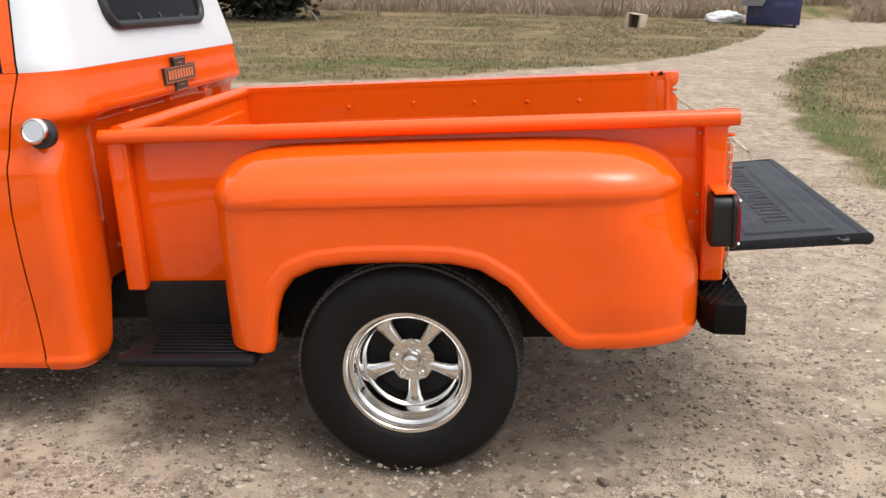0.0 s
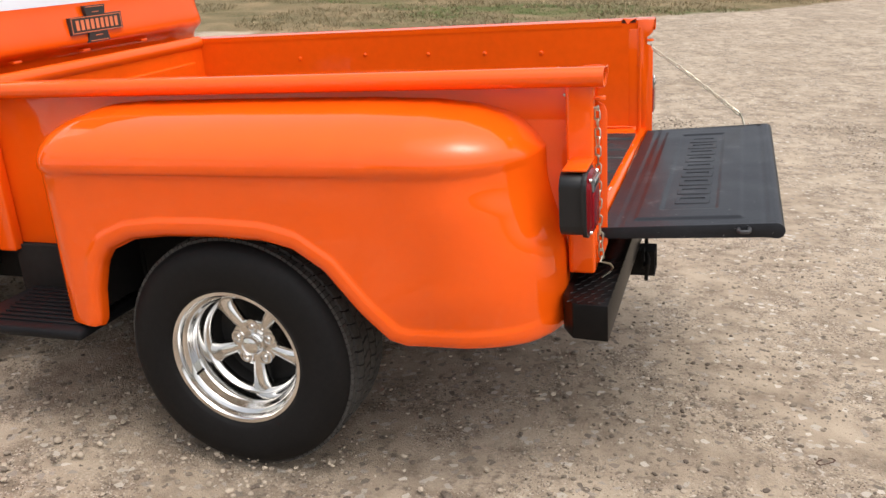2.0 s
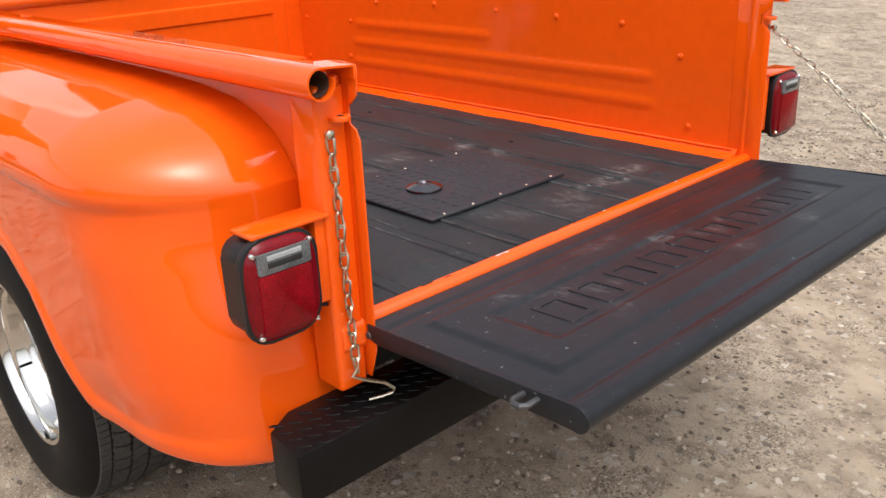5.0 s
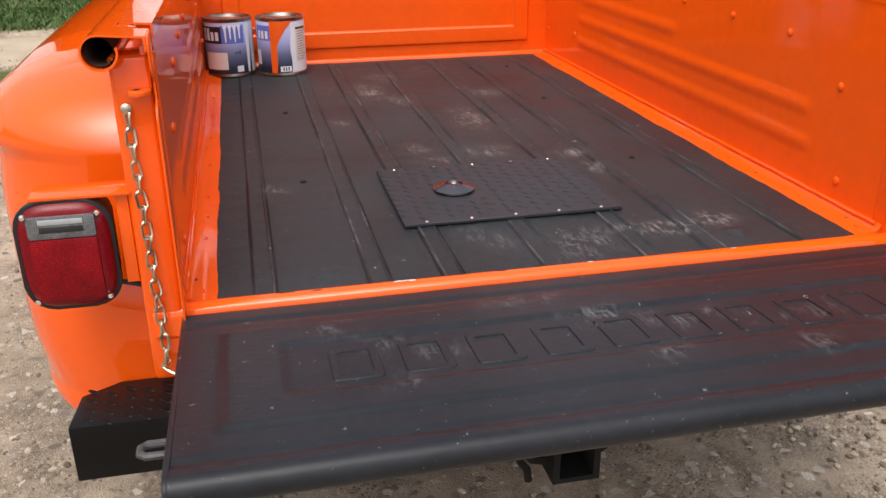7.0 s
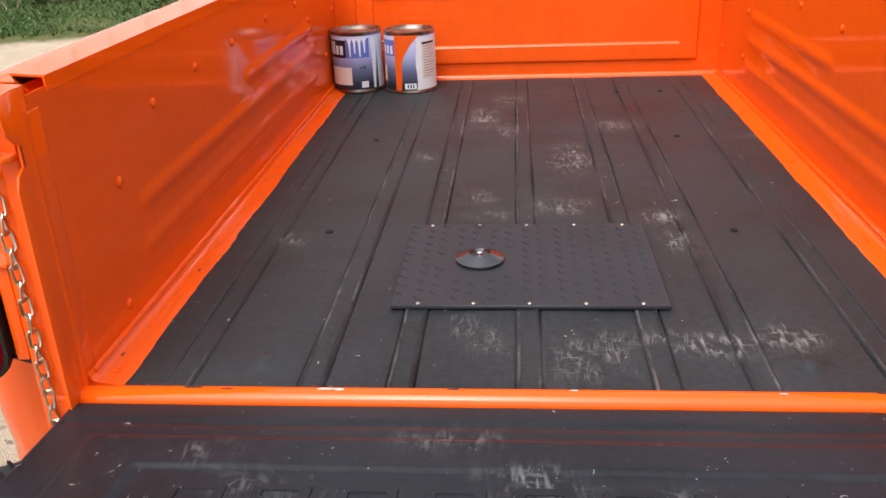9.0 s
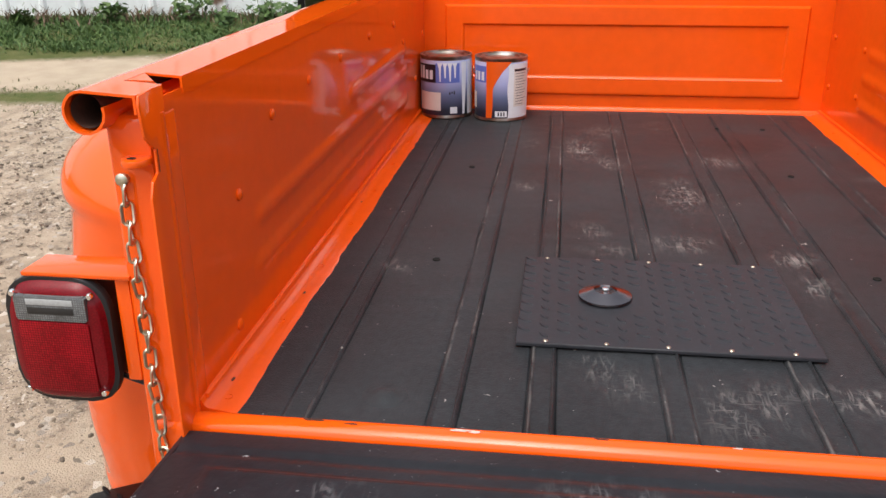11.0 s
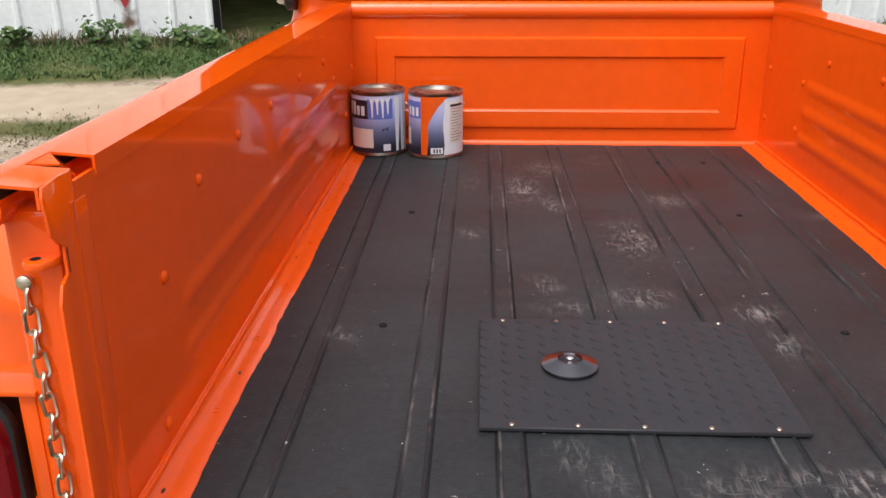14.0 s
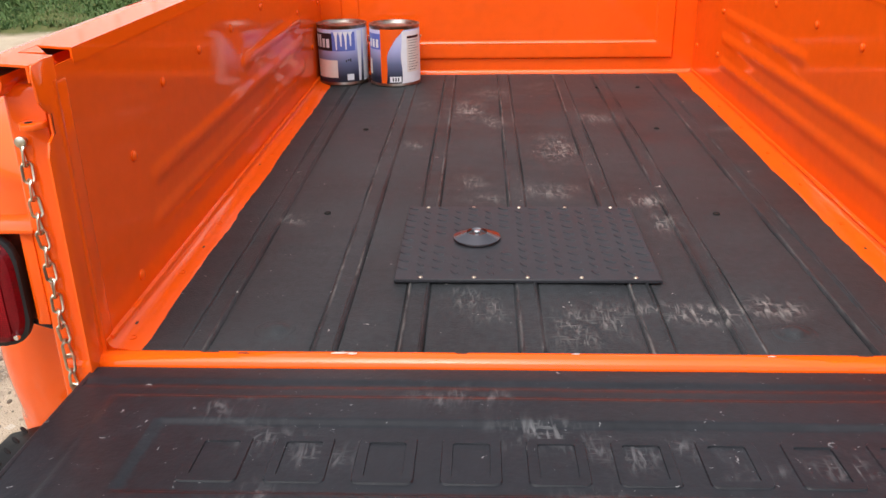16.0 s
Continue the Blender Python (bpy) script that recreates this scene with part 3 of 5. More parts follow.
leafy("dark_bush", pose(15.5, 42, rise(42)), 1500, 0.25, 1.6, 2.2, BUSH_DARK, "bare dark bush beside the far track", "bush", 14)

# shed wall of ribbed sheet metal, with a doorway
bm = bmesh.new()
SHED_TURN = Matrix.Translation((shed_x(-1.5), -1.5, 0)) @ Matrix.Rotation(math.atan(0.235), 4, "Z")
shed = thing("shed", SHED_TURN, "white ribbed sheet-metal shed with rust marks", "shed", kind="structure")


def shed_run(y0, y1):
    bm = bmesh.new()
    pts, y = [], y0
    while y < y1 - 0.01:
        for dy, d in ((0, 0.0), (0.24, 0.0), (0.262, 0.022), (0.285, 0.022)):
            if y + dy < y1 - 0.001:
                pts.append((y + dy, d))
        y += 0.307
    pts.append((y1, 0.0))
    lo = [bm.verts.new((d, a, -0.05)) for a, d in pts]
    hi = [bm.verts.new((d, a, 2.9)) for a, d in pts]
    for i in range(len(pts) - 1):
        bm.faces.new((lo[i], lo[i + 1], hi[i + 1], hi[i]))
    part("wall_sheet", bm, SHED, shed, angle=20, solid=0.004)


shed_run(-9.0, -0.35)
shed_run(0.75, 9.0)
bm = bmesh.new()
box(bm, (-3.0, -9.0, 2.9), (0.15, 9.0, 2.98))
part("roof", bm, SHED, shed)
bm = bmesh.new()
box(bm, (-0.06, -0.43, -0.05), (0.015, -0.352, 2.2)), box(bm, (-0.06, 0.752, -0.05), (0.015, 0.83, 2.2)), box(bm, (-0.06, -0.35, 2.12), (0.015, 0.75, 2.2))
part("door_frame", bm, BLACK_MATT, shed)
bm = bmesh.new()
box(bm, (-3.0, -9.0, -0.05), (-2.9, 9.0, 2.9))
part("back_wall", bm, BLACK_MATT, shed)
bm = bmesh.new()
grid(bm, lambda u, v: (0.028, -1.12 + 0.16 * (u - 0.5) * (1 - 0.5 * v), 0.32 + 0.5 * v + 0.06 * math.sin(9 * u)), 6, 6)
part("red_stain", bm, SHED_RED, shed, "dark red paint stain", solid=0.003)

# things out in the field
dump = thing("dumpster", pose(7.8, 33.0, rise(33) - 0.02, 0, 0, -12), "dark blue steel dumpster with open lid at the field", "dumpster")
bm = bmesh.new()
prism(bm, [(-0.75, 0.08), (0.75, 0.08), (0.85, 1.25), (-0.85, 1.5)], 0, -0.95, 0.95, 0.02)
part("body", bm, NAVY, dump)
for sx in (-0.98, 0.9):
    bm = bmesh.new()
    box(bm, (sx, -0.35, 0.75), (sx + 0.08, 0.35, 0.95), 0.01)
    part("fork_pocket", bm, NAVY, dump)
bm = bmesh.new()
box(bm, (0.0, -0.82, 0.62), (0.7, -0.74, 0.86), 0.01)
part("front_rib", bm, NAVY, dump)
bm = bmesh.new()
prism(bm, [(-1.24, 0.76), (-0.44, 0.76), (-0.10, 1.50), (-0.90, 1.50)], 1, -0.93, -0.90, 0.004)
for k in range(9):
    prism(bm, [(-1.22 + 0.092 * k, 0.75), (-1.175 + 0.092 * k, 0.75), (-0.835 + 0.092 * k, 1.51), (-0.88 + 0.092 * k, 1.51)], 1, -0.985, -0.932, 0.004)
part("lid", bm, LIDGREY, dump, "hanging ribbed grey lid")
for cx in (-0.8, 0.8):
    for cy in (-0.6, 0.6):
        bm = bmesh.new()
        lathe(bm, [(0, -0.03), (0.08, -0.03), (0.08, 0.03), (0, 0.03)], pose(cx, cy, 0.08, 0, 90, 0), 12)
        part("caster", bm, BLACK_MATT, dump)
bag = thing("garbage_bag", pose(6.25, 34.3, rise(34.3)), "crumpled white plastic bag lying beside the dumpster", "bag")
bm = bmesh.new()
grid(bm, lambda u, v: (lambda a, b, k: (0.75 * k * math.sin(b) * math.cos(a), 0.4 * k * math.sin(b) * math.sin(a), 0.2 + 0.26 * k * math.cos(b)))(u * 2 * math.pi, 0.05 + v * 3.04, 1 + 0.28 * noise.noise((3 * math.cos(u * 6.283) * math.sin(v * 3.1), 3 * math.sin(u * 6.283), 4 * v)) + 0.22 * noise.noise((9 * math.cos(u * 6.283) * math.sin(v * 3.1), 9 * math.sin(u * 6.283), 9 * v))), 36, 20, True)
part("sack", bm, BAG, bag, angle=18)
crate = thing("crate", pose(2.3, 29.4, rise(29.4) - 0.02, 0, 8, -25), "pale wooden crate with open front lying in grass", "crate")
bm = bmesh.new()
for lo, hi in (((-0.28, -0.3, 0), (0.28, 0.3, 0.04)), ((-0.28, -0.3, 0.5), (0.28, 0.3, 0.54)), ((-0.28, -0.3, 0.04), (-0.2, 0.3, 0.5)), ((0.2, -0.3, 0.04), (0.28, 0.3, 0.5))):
    box(bm, lo, hi, 0.005)
part("frame", bm, CRATE, crate)
bm = bmesh.new()
box(bm, (-0.2, 0.2, 0.04), (0.2, 0.26, 0.5), 0.003)
part("back_board", bm, POSTWOOD, crate)
for px, py, ph in ((-7.5, 32.7, 0.55), (-1.2, 35.2, 0.6), (1.55, 36.0, 1.5), (1.95, 36.2, 1.5), (2.35, 36.1, 1.55), (-4.8, 34.5, 0.8)):
    post = thing("fence_post", pose(px, py, rise(py) - 0.05), "thin weathered wooden fence post in the field", "post", "fence posts")
    bm = bmesh.new()
    lathe(bm, [(0, 0), (0.04, 0), (0.035, ph * 0.6), (0.032, ph), (0, ph + 0.01)], Matrix(), 8)
    part("stake", bm, POSTWOOD, post)
stick = thing("leaning_pole", pose(-9.35, 29.2, rise(29.2)), "pale pole leaning against the dark bush", "pole")
bm = bmesh.new()
tube(bm, [(0.35, 0, 0), (-0.35, 0.1, 0.85)], 0.025, 8)
part("pole", bm, CRATE, stick)

wire = thing("bent_wire", pose(0.633, 0.221, 0.004, 0, 0, 25), "thin rusty bent wire lying on the gravel", "wire")
bm = bmesh.new()
tube(bm, [(-0.004, 0.014, 0.004), (-0.020, 0.010, 0.002), (-0.030, 0.0, 0.002), (-0.024, -0.010, 0.002), (0.0, -0.008, 0.003), (0.022, -0.002, 0.004), (0.034, 0.006, 0.004), (0.030, 0.016, 0.004), (0.016, 0.016, 0.006)], 0.0016, 6)
part("wire_strand", bm, RUST, wire)

# ---- the pickup truck ----
truck = thing("pickup_truck", RAKE.copy(), "bright orange stepside pickup truck with white cab top and lowered tailgate", "truck")

# bed floor with pressed strips
STRIPS = (0.128, 0.318, 0.443, 0.622, 0.808, 0.939, 1.122)


def floor_z(x, y):
    z = 0.0
    for c in STRIPS:
        d = abs(y - c)
        if d < 0.03:
            side = 1 if y > c else -1
            worn = min(1.15, max(0.12, 0.62 + 1.1 * noise.noise((x * 5, c * 40 + side * 9, 7)) + 0.3 * noise.noise((x * 21, c * 40 + side * 9, 3))))
            z += (0.0016 * (1 - sstep(0.0165, 0.0190, d)) + worn * (0.0034 * (1 - sstep(0.0006, 0.0024, abs(d - 0.0145))) - 0.0034 * (1 - sstep(0.0, 0.0018, abs(d - 0.0200))))) * sstep(-1.955, -1.93, x)
    return z + 0.0015 * noise.noise((x * 5, y * 5, 0)) + 0.0008 * noise.noise((x * 22, y * 22, 1))


def floor_edges():
    fine = sorted({round(c + d, 4) for c in STRIPS for o in (-1, 1) for d in (o * 0.0115, o * 0.0133, o * 0.0145, o * 0.0157, o * 0.0178, o * 0.0190, o * 0.0200, o * 0.0212, o * 0.0225)} | {round(0.049 + 0.0172 * k, 4) for k in range(69)})
    return [y for y in fine if 0.049 <= y <= 1.2187]


fy = floor_edges()
fx = [-1.966 + 1.938 * k / 193 for k in range(194)]
bm = bmesh.new()
vs = [[bm.verts.new((x, y + (0.002 * noise.noise((x * 9, y, 2)) + 0.0018 * noise.noise((x * 37, y, 3)) if j in (0, len(fy) - 1) else 0), FZ + floor_z(x, y))) for j, y in enumerate(fy)] for x in fx]
for i in range(len(fx) - 1):
    for j in range(len(fy) - 1):
        bm.faces.new((vs[i][j], vs[i + 1][j], vs[i + 1][j + 1], vs[i][j + 1]))
bed_floor = part("bed_floor", bm, LINER, truck, "black scuffed bed floor with pressed strips", 34)
bm = bmesh.new()
box(bm, (-2.0, 0.0, FZ - 0.05), (-0.02, BW, FZ - 0.006), 0.0)
part("floor_pan", bm, ORANGE_IN, truck)
for hx, hy in ((-0.604, 0.233), (-0.602, 1.019), (-1.25, 0.233), (-1.25, 1.019), (-1.75, 0.92), (-1.75, 1.05)):
    bm = bmesh.new()
    lathe(bm, [(0.0075, 0.0), (0.0068, 0.0024), (0.0045, 0.001), (0, 0.001)], pose(hx, hy, FZ), 12)
    part("drain_plug", bm, BLACK_MATT, bed_floor)

for hx, hy in ((-0.105, 0.233), (-0.105, 1.012)):
    bm = bmesh.new()
    lathe(bm, [(0.034, -0.001), (0.031, 0.0008), (0.026, 0.0006), (0.018, 0.0010), (0.013, 0.0046), (0.006, 0.0060), (0, 0.0063)], pose(hx, hy, FZ), 28)
    part("floor_boss", bm, LINER, bed_floor)

# rubbed spots: place, half lengths along and across the bed, strength
WEAR = [(-1.456, 0.505, 0.12, 0.05, 1.0), (-1.316, 0.577, 0.07, 0.04, 0.8), (-1.069, 0.74, 0.11, 0.055, 1.2), (-0.746, 0.701, 0.05, 0.06, 1.2), (-1.11, 0.377, 0.05, 0.03, 0.7), (-0.802, 0.531, 0.05, 0.035, 0.8), (-0.689, 0.554, 0.03, 0.05, 0.7), (-1.368, 0.87, 0.05, 0.06, 0.8), (-1.677, 0.582, 0.09, 0.06, 0.6), (-1.76, 0.746, 0.07, 0.06, 0.6), (-0.681, 0.897, 0.04, 0.05, 0.9), (-0.552, 0.908, 0.07, 0.025, 0.9), (-1.514, 0.376, 0.06, 0.03, 0.6), (-0.170, 0.85, 0.030, 0.07, 1.3), (-0.155, 0.905, 0.03, 0.05, 1.3), (-0.185, 1.007, 0.040, 0.045, 1.3), (-0.137, 0.681, 0.045, 0.03, 0.9), (-0.153, 0.742, 0.045, 0.03, 0.8), (-0.083, 0.713, 0.03, 0.06, 0.6), (-0.223, 0.518, 0.04, 0.025, 0.7), (-0.175, 0.562, 0.05, 0.03, 0.7), (-0.568, 0.167, 0.04, 0.03, 0.6)]


def floor_wear(x, y):
    w = sum(k * math.exp(-((x - a) / (0.8 * lx)) ** 2 - ((y - b) / (0.8 * ly)) ** 2) for a, b, lx, ly, k in WEAR)
    return min(1.0, w)


def floor_rub(x, y):
    """Rubbed crests along the strips."""
    w = 0.0
    for c in STRIPS:
        side = 1 if y > c else -1
        w += 0.5 * (1 - sstep(0.0008, 0.0026, abs(abs(y - c) - 0.0145))) * sstep(-0.15, 0.35, noise.noise((x * 4, c * 30 + side * 5, 21)) - 0.35 * abs(c - 0.62))
    return min(1.0, w)


wear = [floor_wear(v.co.x, v.co.y) for v in bed_floor.data.vertices]
bed_floor.data.attributes.new("wear", "FLOAT", "POINT").data.foreach_set("value", wear)
bed_floor.data.attributes.new("rub", "FLOAT", "POINT").data.foreach_set("value", [floor_rub(v.co.x, v.co.y) for v in bed_floor.data.vertices])

# hatch plate in the floor
hatch = bmesh.new()
box(hatch, (-0.619, 0.400, FZ + 0.003), (-0.266, 0.848, FZ + 0.010), 0.0015, 1)
hatch = part("hatch_plate", hatch, HATCH, truck, "black diamond-tread rubber hatch plate")
lug = bmesh.new()
lathe(lug, [(0.0125, 0), (0.010, 0.0024), (0, 0.0029)], Matrix.Diagonal((1, 0.36, 1, 1)), 8)
lug_me = None
for i in range(11):
    for j in range(15):
        x, y = -0.603 + i * 0.0325, 0.411 + j * 0.0300
        if (x + 0.443) ** 2 + (y - 0.536) ** 2 < 0.07 ** 2:
            continue
        if x + 0.016 * (j % 2) > -0.289:
            continue
        m = pose(x + 0.016 * (j % 2), y, FZ + 0.0098, 0, 0, 30 if j % 2 else 60)
        if lug_me is None:
            lug_me = part("tread_lug", lug, HATCH, hatch).data
            hatch.children[0].matrix_basis = m
        else:
            share("tread_lug", lug_me, hatch, m)
bolt_me = None
for row, xx in ((0, -0.611), (1, -0.274)):
    for k in range(5):
        m = pose(xx, 0.44 + 0.092 * k if row == 0 else 0.445 + 0.09 * k, FZ + 0.0098)
        if bolt_me is None:
            b_ = bmesh.new()
            dome(b_, (0, 0, 0), (0, 0, 1), 0.0038, 0.0025)
            o = part("hatch_bolt", b_, ZINC, hatch)
            o.matrix_basis, bolt_me = m, o.data
        else:
            share("hatch_bolt", bolt_me, hatch, m)
bm = bmesh.new()
lathe(bm, [(0, 0), (0.041, 0), (0.044, 0.003), (0.0435, 0.006), (0.019, 0.0155), (0.0175, 0.0125), (0.010, 0.012), (0, 0.012)], pose(-0.443, 0.539, FZ + 0.010), 40)
cap = part("filler_cap", bm, CAP_METAL, truck, "dark polished round cap on the hatch", 30)
bm = bmesh.new()
lathe(bm, [(0.006, 0.011), (0.0055, 0.0165), (0.003, 0.0182), (0, 0.0185)], pose(-0.443, 0.539, FZ + 0.010), 16)
part("cap_stud", bm, CHROME, cap)

# front wall of the bed


def frame_step(y, z, y0, y1, z0, z1, w=0.010):
    return min(sstep(y0, y0 + w, y), 1 - sstep(y1 - w, y1, y), sstep(z0, z0 + w, z), 1 - sstep(z1 - w, z1, z))


def front_wall(u, v):
    y, z = BW * u, FZ - 0.02 + (1.115 - FZ + 0.02) * v
    d = 0.008 * frame_step(y, z, 0.07, 1.20, 0.752, 1.035, 0.007) - 0.007 * frame_step(y, z, 0.125, 1.143, 0.805, 0.978, 0.007)
    return (-BL + d, y, z)


bm = bmesh.new()
grid(bm, front_wall, 380, 140)
wall = part("front_wall", bm, ORANGE_IN, truck, "orange bed front wall with pressed panel", 30, solid=0.003)
bm = bmesh.new()
tube(bm, [(-BL - 0.012, -0.0, 1.112), (-BL - 0.012, BW, 1.112)], 0.028, 20)
part("top_roll", bm, ORANGE, wall)
bm = bmesh.new()
prism(bm, [(-BL, FZ - 0.01), (-BL + 0.014, FZ - 0.006), (-BL + 0.014, FZ + 0.002), (-BL + 0.008, FZ + 0.010), (-BL, FZ + 0.016)], 1, 0.0, BW)
part("floor_angle", bm, ORANGE_IN, wall)

# bed sides
RIBS = ((0.945, -1.62, -0.92), (0.877, -1.64, -0.30), (0.803, -1.64, -0.29))


def rib(x, z):
    d = 0.0
    for zc, x0, x1 in RIBS:
        cx = min(max(x, x0 + 0.03), x1 - 0.03)
        r = math.hypot((x - cx) * 0.6, z - zc)
        d += 0.0036 * (1 - sstep(0.002, 0.024, r))
    return d


def bedside(left):
    def my(y):
        return y if left else BW - y
    sgn = 1 if left else -1
    bm = bmesh.new()
    grid(bm, lambda u, v: (-BL + 1.985 * u, my(rib(-BL + 1.985 * u, FZ - 0.02 + 0.435 * v)), FZ - 0.02 + 0.435 * v), 200, 74)
    side = part("bedside", bm, ORANGE_IN, truck, "orange ribbed bed side panel", 50)
    bm = bmesh.new()
    box(bm, (-BL, min(my(-0.003), my(-0.012)), 0.59), (-0.005, max(my(-0.003), my(-0.012)), 1.112), 0.002)
    part("outer_skin", bm, ORANGE, side)
    # rolled top rail
    prof = [(0.0015, 1.108), (0.0015, 1.129), (-0.02, 1.1305), (-0.044, 1.1323), (-0.060, 1.1335)]
    for k in range(1, 16):
        a = radians(90 + 19 * k)
        prof.append((-0.060 + 0.025 * math.cos(a), 1.109 + 0.025 * math.sin(a)))
    bm = bmesh.new()
    n = len(prof)
    sheet = []
    stations = sorted([-BL - 0.04 + (BL + 0.07) * k / 24 for k in range(24)] + [0.03, -0.092, -0.038])
    for x in stations:
        sheet.append([bm.verts.new((x, my(y), z)) for y, z in prof])
    for a, b, xa in zip(sheet, sheet[1:], stations):
        for i in range(n - 1):
            if i in (0, 1, 2) and -0.0925 <= xa < -0.0385:   # the stake hole is open
                continue
            bm.faces.new((a[i], a[i + 1], b[i + 1], b[i]))
    part("top_rail", bm, ORANGE, side, "orange rolled top rail", 30, solid=0.003)
    # added sleeve: shade inside the tube is put into its rust-brown colour
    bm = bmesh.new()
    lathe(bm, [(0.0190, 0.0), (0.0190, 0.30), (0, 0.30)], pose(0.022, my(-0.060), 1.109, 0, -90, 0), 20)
    part("tube_lining", bm, RUST, side, "rust-brown sleeve added for the shade inside the rolled rail")
    bm = bmesh.new()
    tri = [(-0.088, my(-0.043), 1.1305), (-0.042, my(-0.043), 1.1305), (-0.052, my(-0.016), 1.128), (-0.072, my(-0.012), 1.112)]
    bm.faces.new([bm.verts.new(p) for p in tri])
    part("bent_tab", bm, ORANGE, side, "bent sheet tab in the stake hole", solid=0.002)
    # stake pockets
    for x0, x1, z0 in ((-0.07, 0.0, 0.587), (-2.01, -1.94, 0.57)):
        bm = bmesh.new()
        y0, y1 = sorted((my(-0.056), my(-0.0125 if x0 < -1 else 0.0012)))
        box(bm, (x0, y0, z0), (x1, y1, 1.10), 0.008, 3)
        part("stake_pocket", bm, ORANGE, side)
    for bx, bz in ((-0.078, 1.058), (-0.078, 0.862), (-0.078, 0.806)):
        bm = bmesh.new()
        dome(bm, (bx, my(-0.012), bz), (0, -sgn, 0), 0.0045, 0.006, 8)
        part("pocket_bolt", bm, ZINC, side)
    # rear fin with notch and its latch eye
    bm = bmesh.new()
    prism(bm, [(-0.004, 0.600), (0.008, 0.600), (0.026, 0.655), (0.027, 1.012), (0.019, 1.030), (0.004, 1.036), (0.004, 1.064), (0.014, 1.070), (0.026, 1.082), (0.031, 1.118), (0.028, 1.1285), (-0.004, 1.1305), (-0.03, 1.1300), (-0.03, 0.66)], 1, my(0.0018), my(0.0052), 0.001)
    flange = part("rear_flange", bm, ORANGE, side)
    bm = bmesh.new()
    dome(bm, (0.013, my(0.0018), 0.680), (0, -sgn, 0), 0.0075, 0.006, 12)
    part("flange_bolt", bm, EYE_METAL, flange, "bare steel hinge bolt")
    bm = bmesh.new()
    prism(bm, [(-0.004, my(-0.034)), (0.016, my(-0.033)), (0.025, my(-0.027)), (0.028, my(-0.019)), (0.025, my(-0.009)), (0.015, my(-0.002)), (-0.004, my(0.000))], 2, 1.046, 1.055, 0.0025)
    tongue = part("latch_tongue", bm, ORANGE, side)
    # black disc on the tongue: the dark of its hole, painted, not cut
    bm = bmesh.new()
    lathe(bm, [(0.0055, 0), (0.0055, 0.0006), (0, 0.0006)], pose(0.014, my(-0.020), 1.0545), 12)
    part("latch_hole", bm, BLACK_MATT, tongue)
    # thin black strip paints the dark of the slot beside the notch
    bm = bmesh.new()
    box(bm, (0.0005, min(my(0.0045), my(0.0056)), 1.037), (0.0018, max(my(0.0045), my(0.0056)), 1.063), 0.0)
    part("latch_slot", bm, BLACK_MATT, tongue)
    for hx, hy, hz, hr in ((-0.058, 0.022, FZ + 0.0026, 0.0048), (-0.115, 0.016, FZ + 0.0045, 0.006), (-0.42, 0.030, FZ + 0.0028, 0.005), (-0.92, 0.018, FZ + 0.0045, 0.004)):
        bm = bmesh.new()
        dome(bm, (0, 0, 0), (0, 0, 1), hr, 0.0012)
        part("rust_spot", bm, RUST, side, "rust spot in chipped paint").matrix_basis = pose(hx, my(hy), hz) @ Matrix.Diagonal((1.1, 0.5, 0.6, 1))
    bm = bmesh.new()
    tube(bm, [(-0.022, my(-0.004), FZ + 0.0), (-0.022, my(-0.004), 1.10)], 0.011, 12)
    part("corner_bead", bm, ORANGE_IN, side)
    # angle strip along the floor
    bm = bmesh.new()
    pr = [(0.0, FZ + 0.018), (0.003, FZ + 0.017), (0.006, FZ + 0.010), (0.012, FZ + 0.0055), (0.030, FZ + 0.0030), (0.052, FZ - 0.0005), (0.064, FZ - 0.005), (0.064, FZ - 0.01), (0.0, FZ - 0.01)]
    prism(bm, [(my(a), b) for a, b in pr], 0, -BL + 0.002, -0.036)
    part("floor_angle", bm, ORANGE_IN, side)
    bm = bmesh.new()
    tube(bm, [(-BL + 0.01 + 0.02 * k, my(0.0052 + 0.0012 * noise.noise((k * 0.5, 0, 4))), FZ + 0.0155 + 0.002 * noise.noise((k * 0.31, 0, 8))) for k in range(97)], 0.0040, 6)
    part("seam_bead", bm, ORANGE_IN, side)
    bolts = [(-0.625, 1.030), (-0.41, 1.014), (-0.24, 0.934), (-0.198, 0.748), (-0.86, 1.034), (-1.14, 1.042), (-1.44, 1.033), (-1.58, 0.968), (-1.78, 0.83), (-1.93, 0.95), (-1.93, 0.80)]
    if not left:
        bolts = [(-0.645, 1.021), (-0.41, 1.016), (-0.22, 0.94), (-0.185, 0.757), (-0.89, 1.026), (-1.175, 1.033), (-1.485, 1.025), (-1.66, 0.82), (-1.646, 0.951), (-1.93, 0.95), (-1.93, 0.80)]
    b0 = bmesh.new()
    dome(b0, (0, 0, 0), (0, sgn, 0), 0.0088, 0.0045)
    b0 = part("bolt", b0, ORANGE_IN, side)
    b0.matrix_basis = pose(bolts[0][0], my(0.001), bolts[0][1])
    for x, z in bolts[1:]:
        share("bolt", b0.data, side, pose(x, my(0.001), z))
    for k in range(9):
        share("bolt", b0.data, side, pose(-0.07 - 0.235 * k, my(0.026), FZ + 0.003, 90 * -sgn, 0, 0) @ Matrix.Scale(0.7, 4))
    return side


bedside(True), bedside(False)

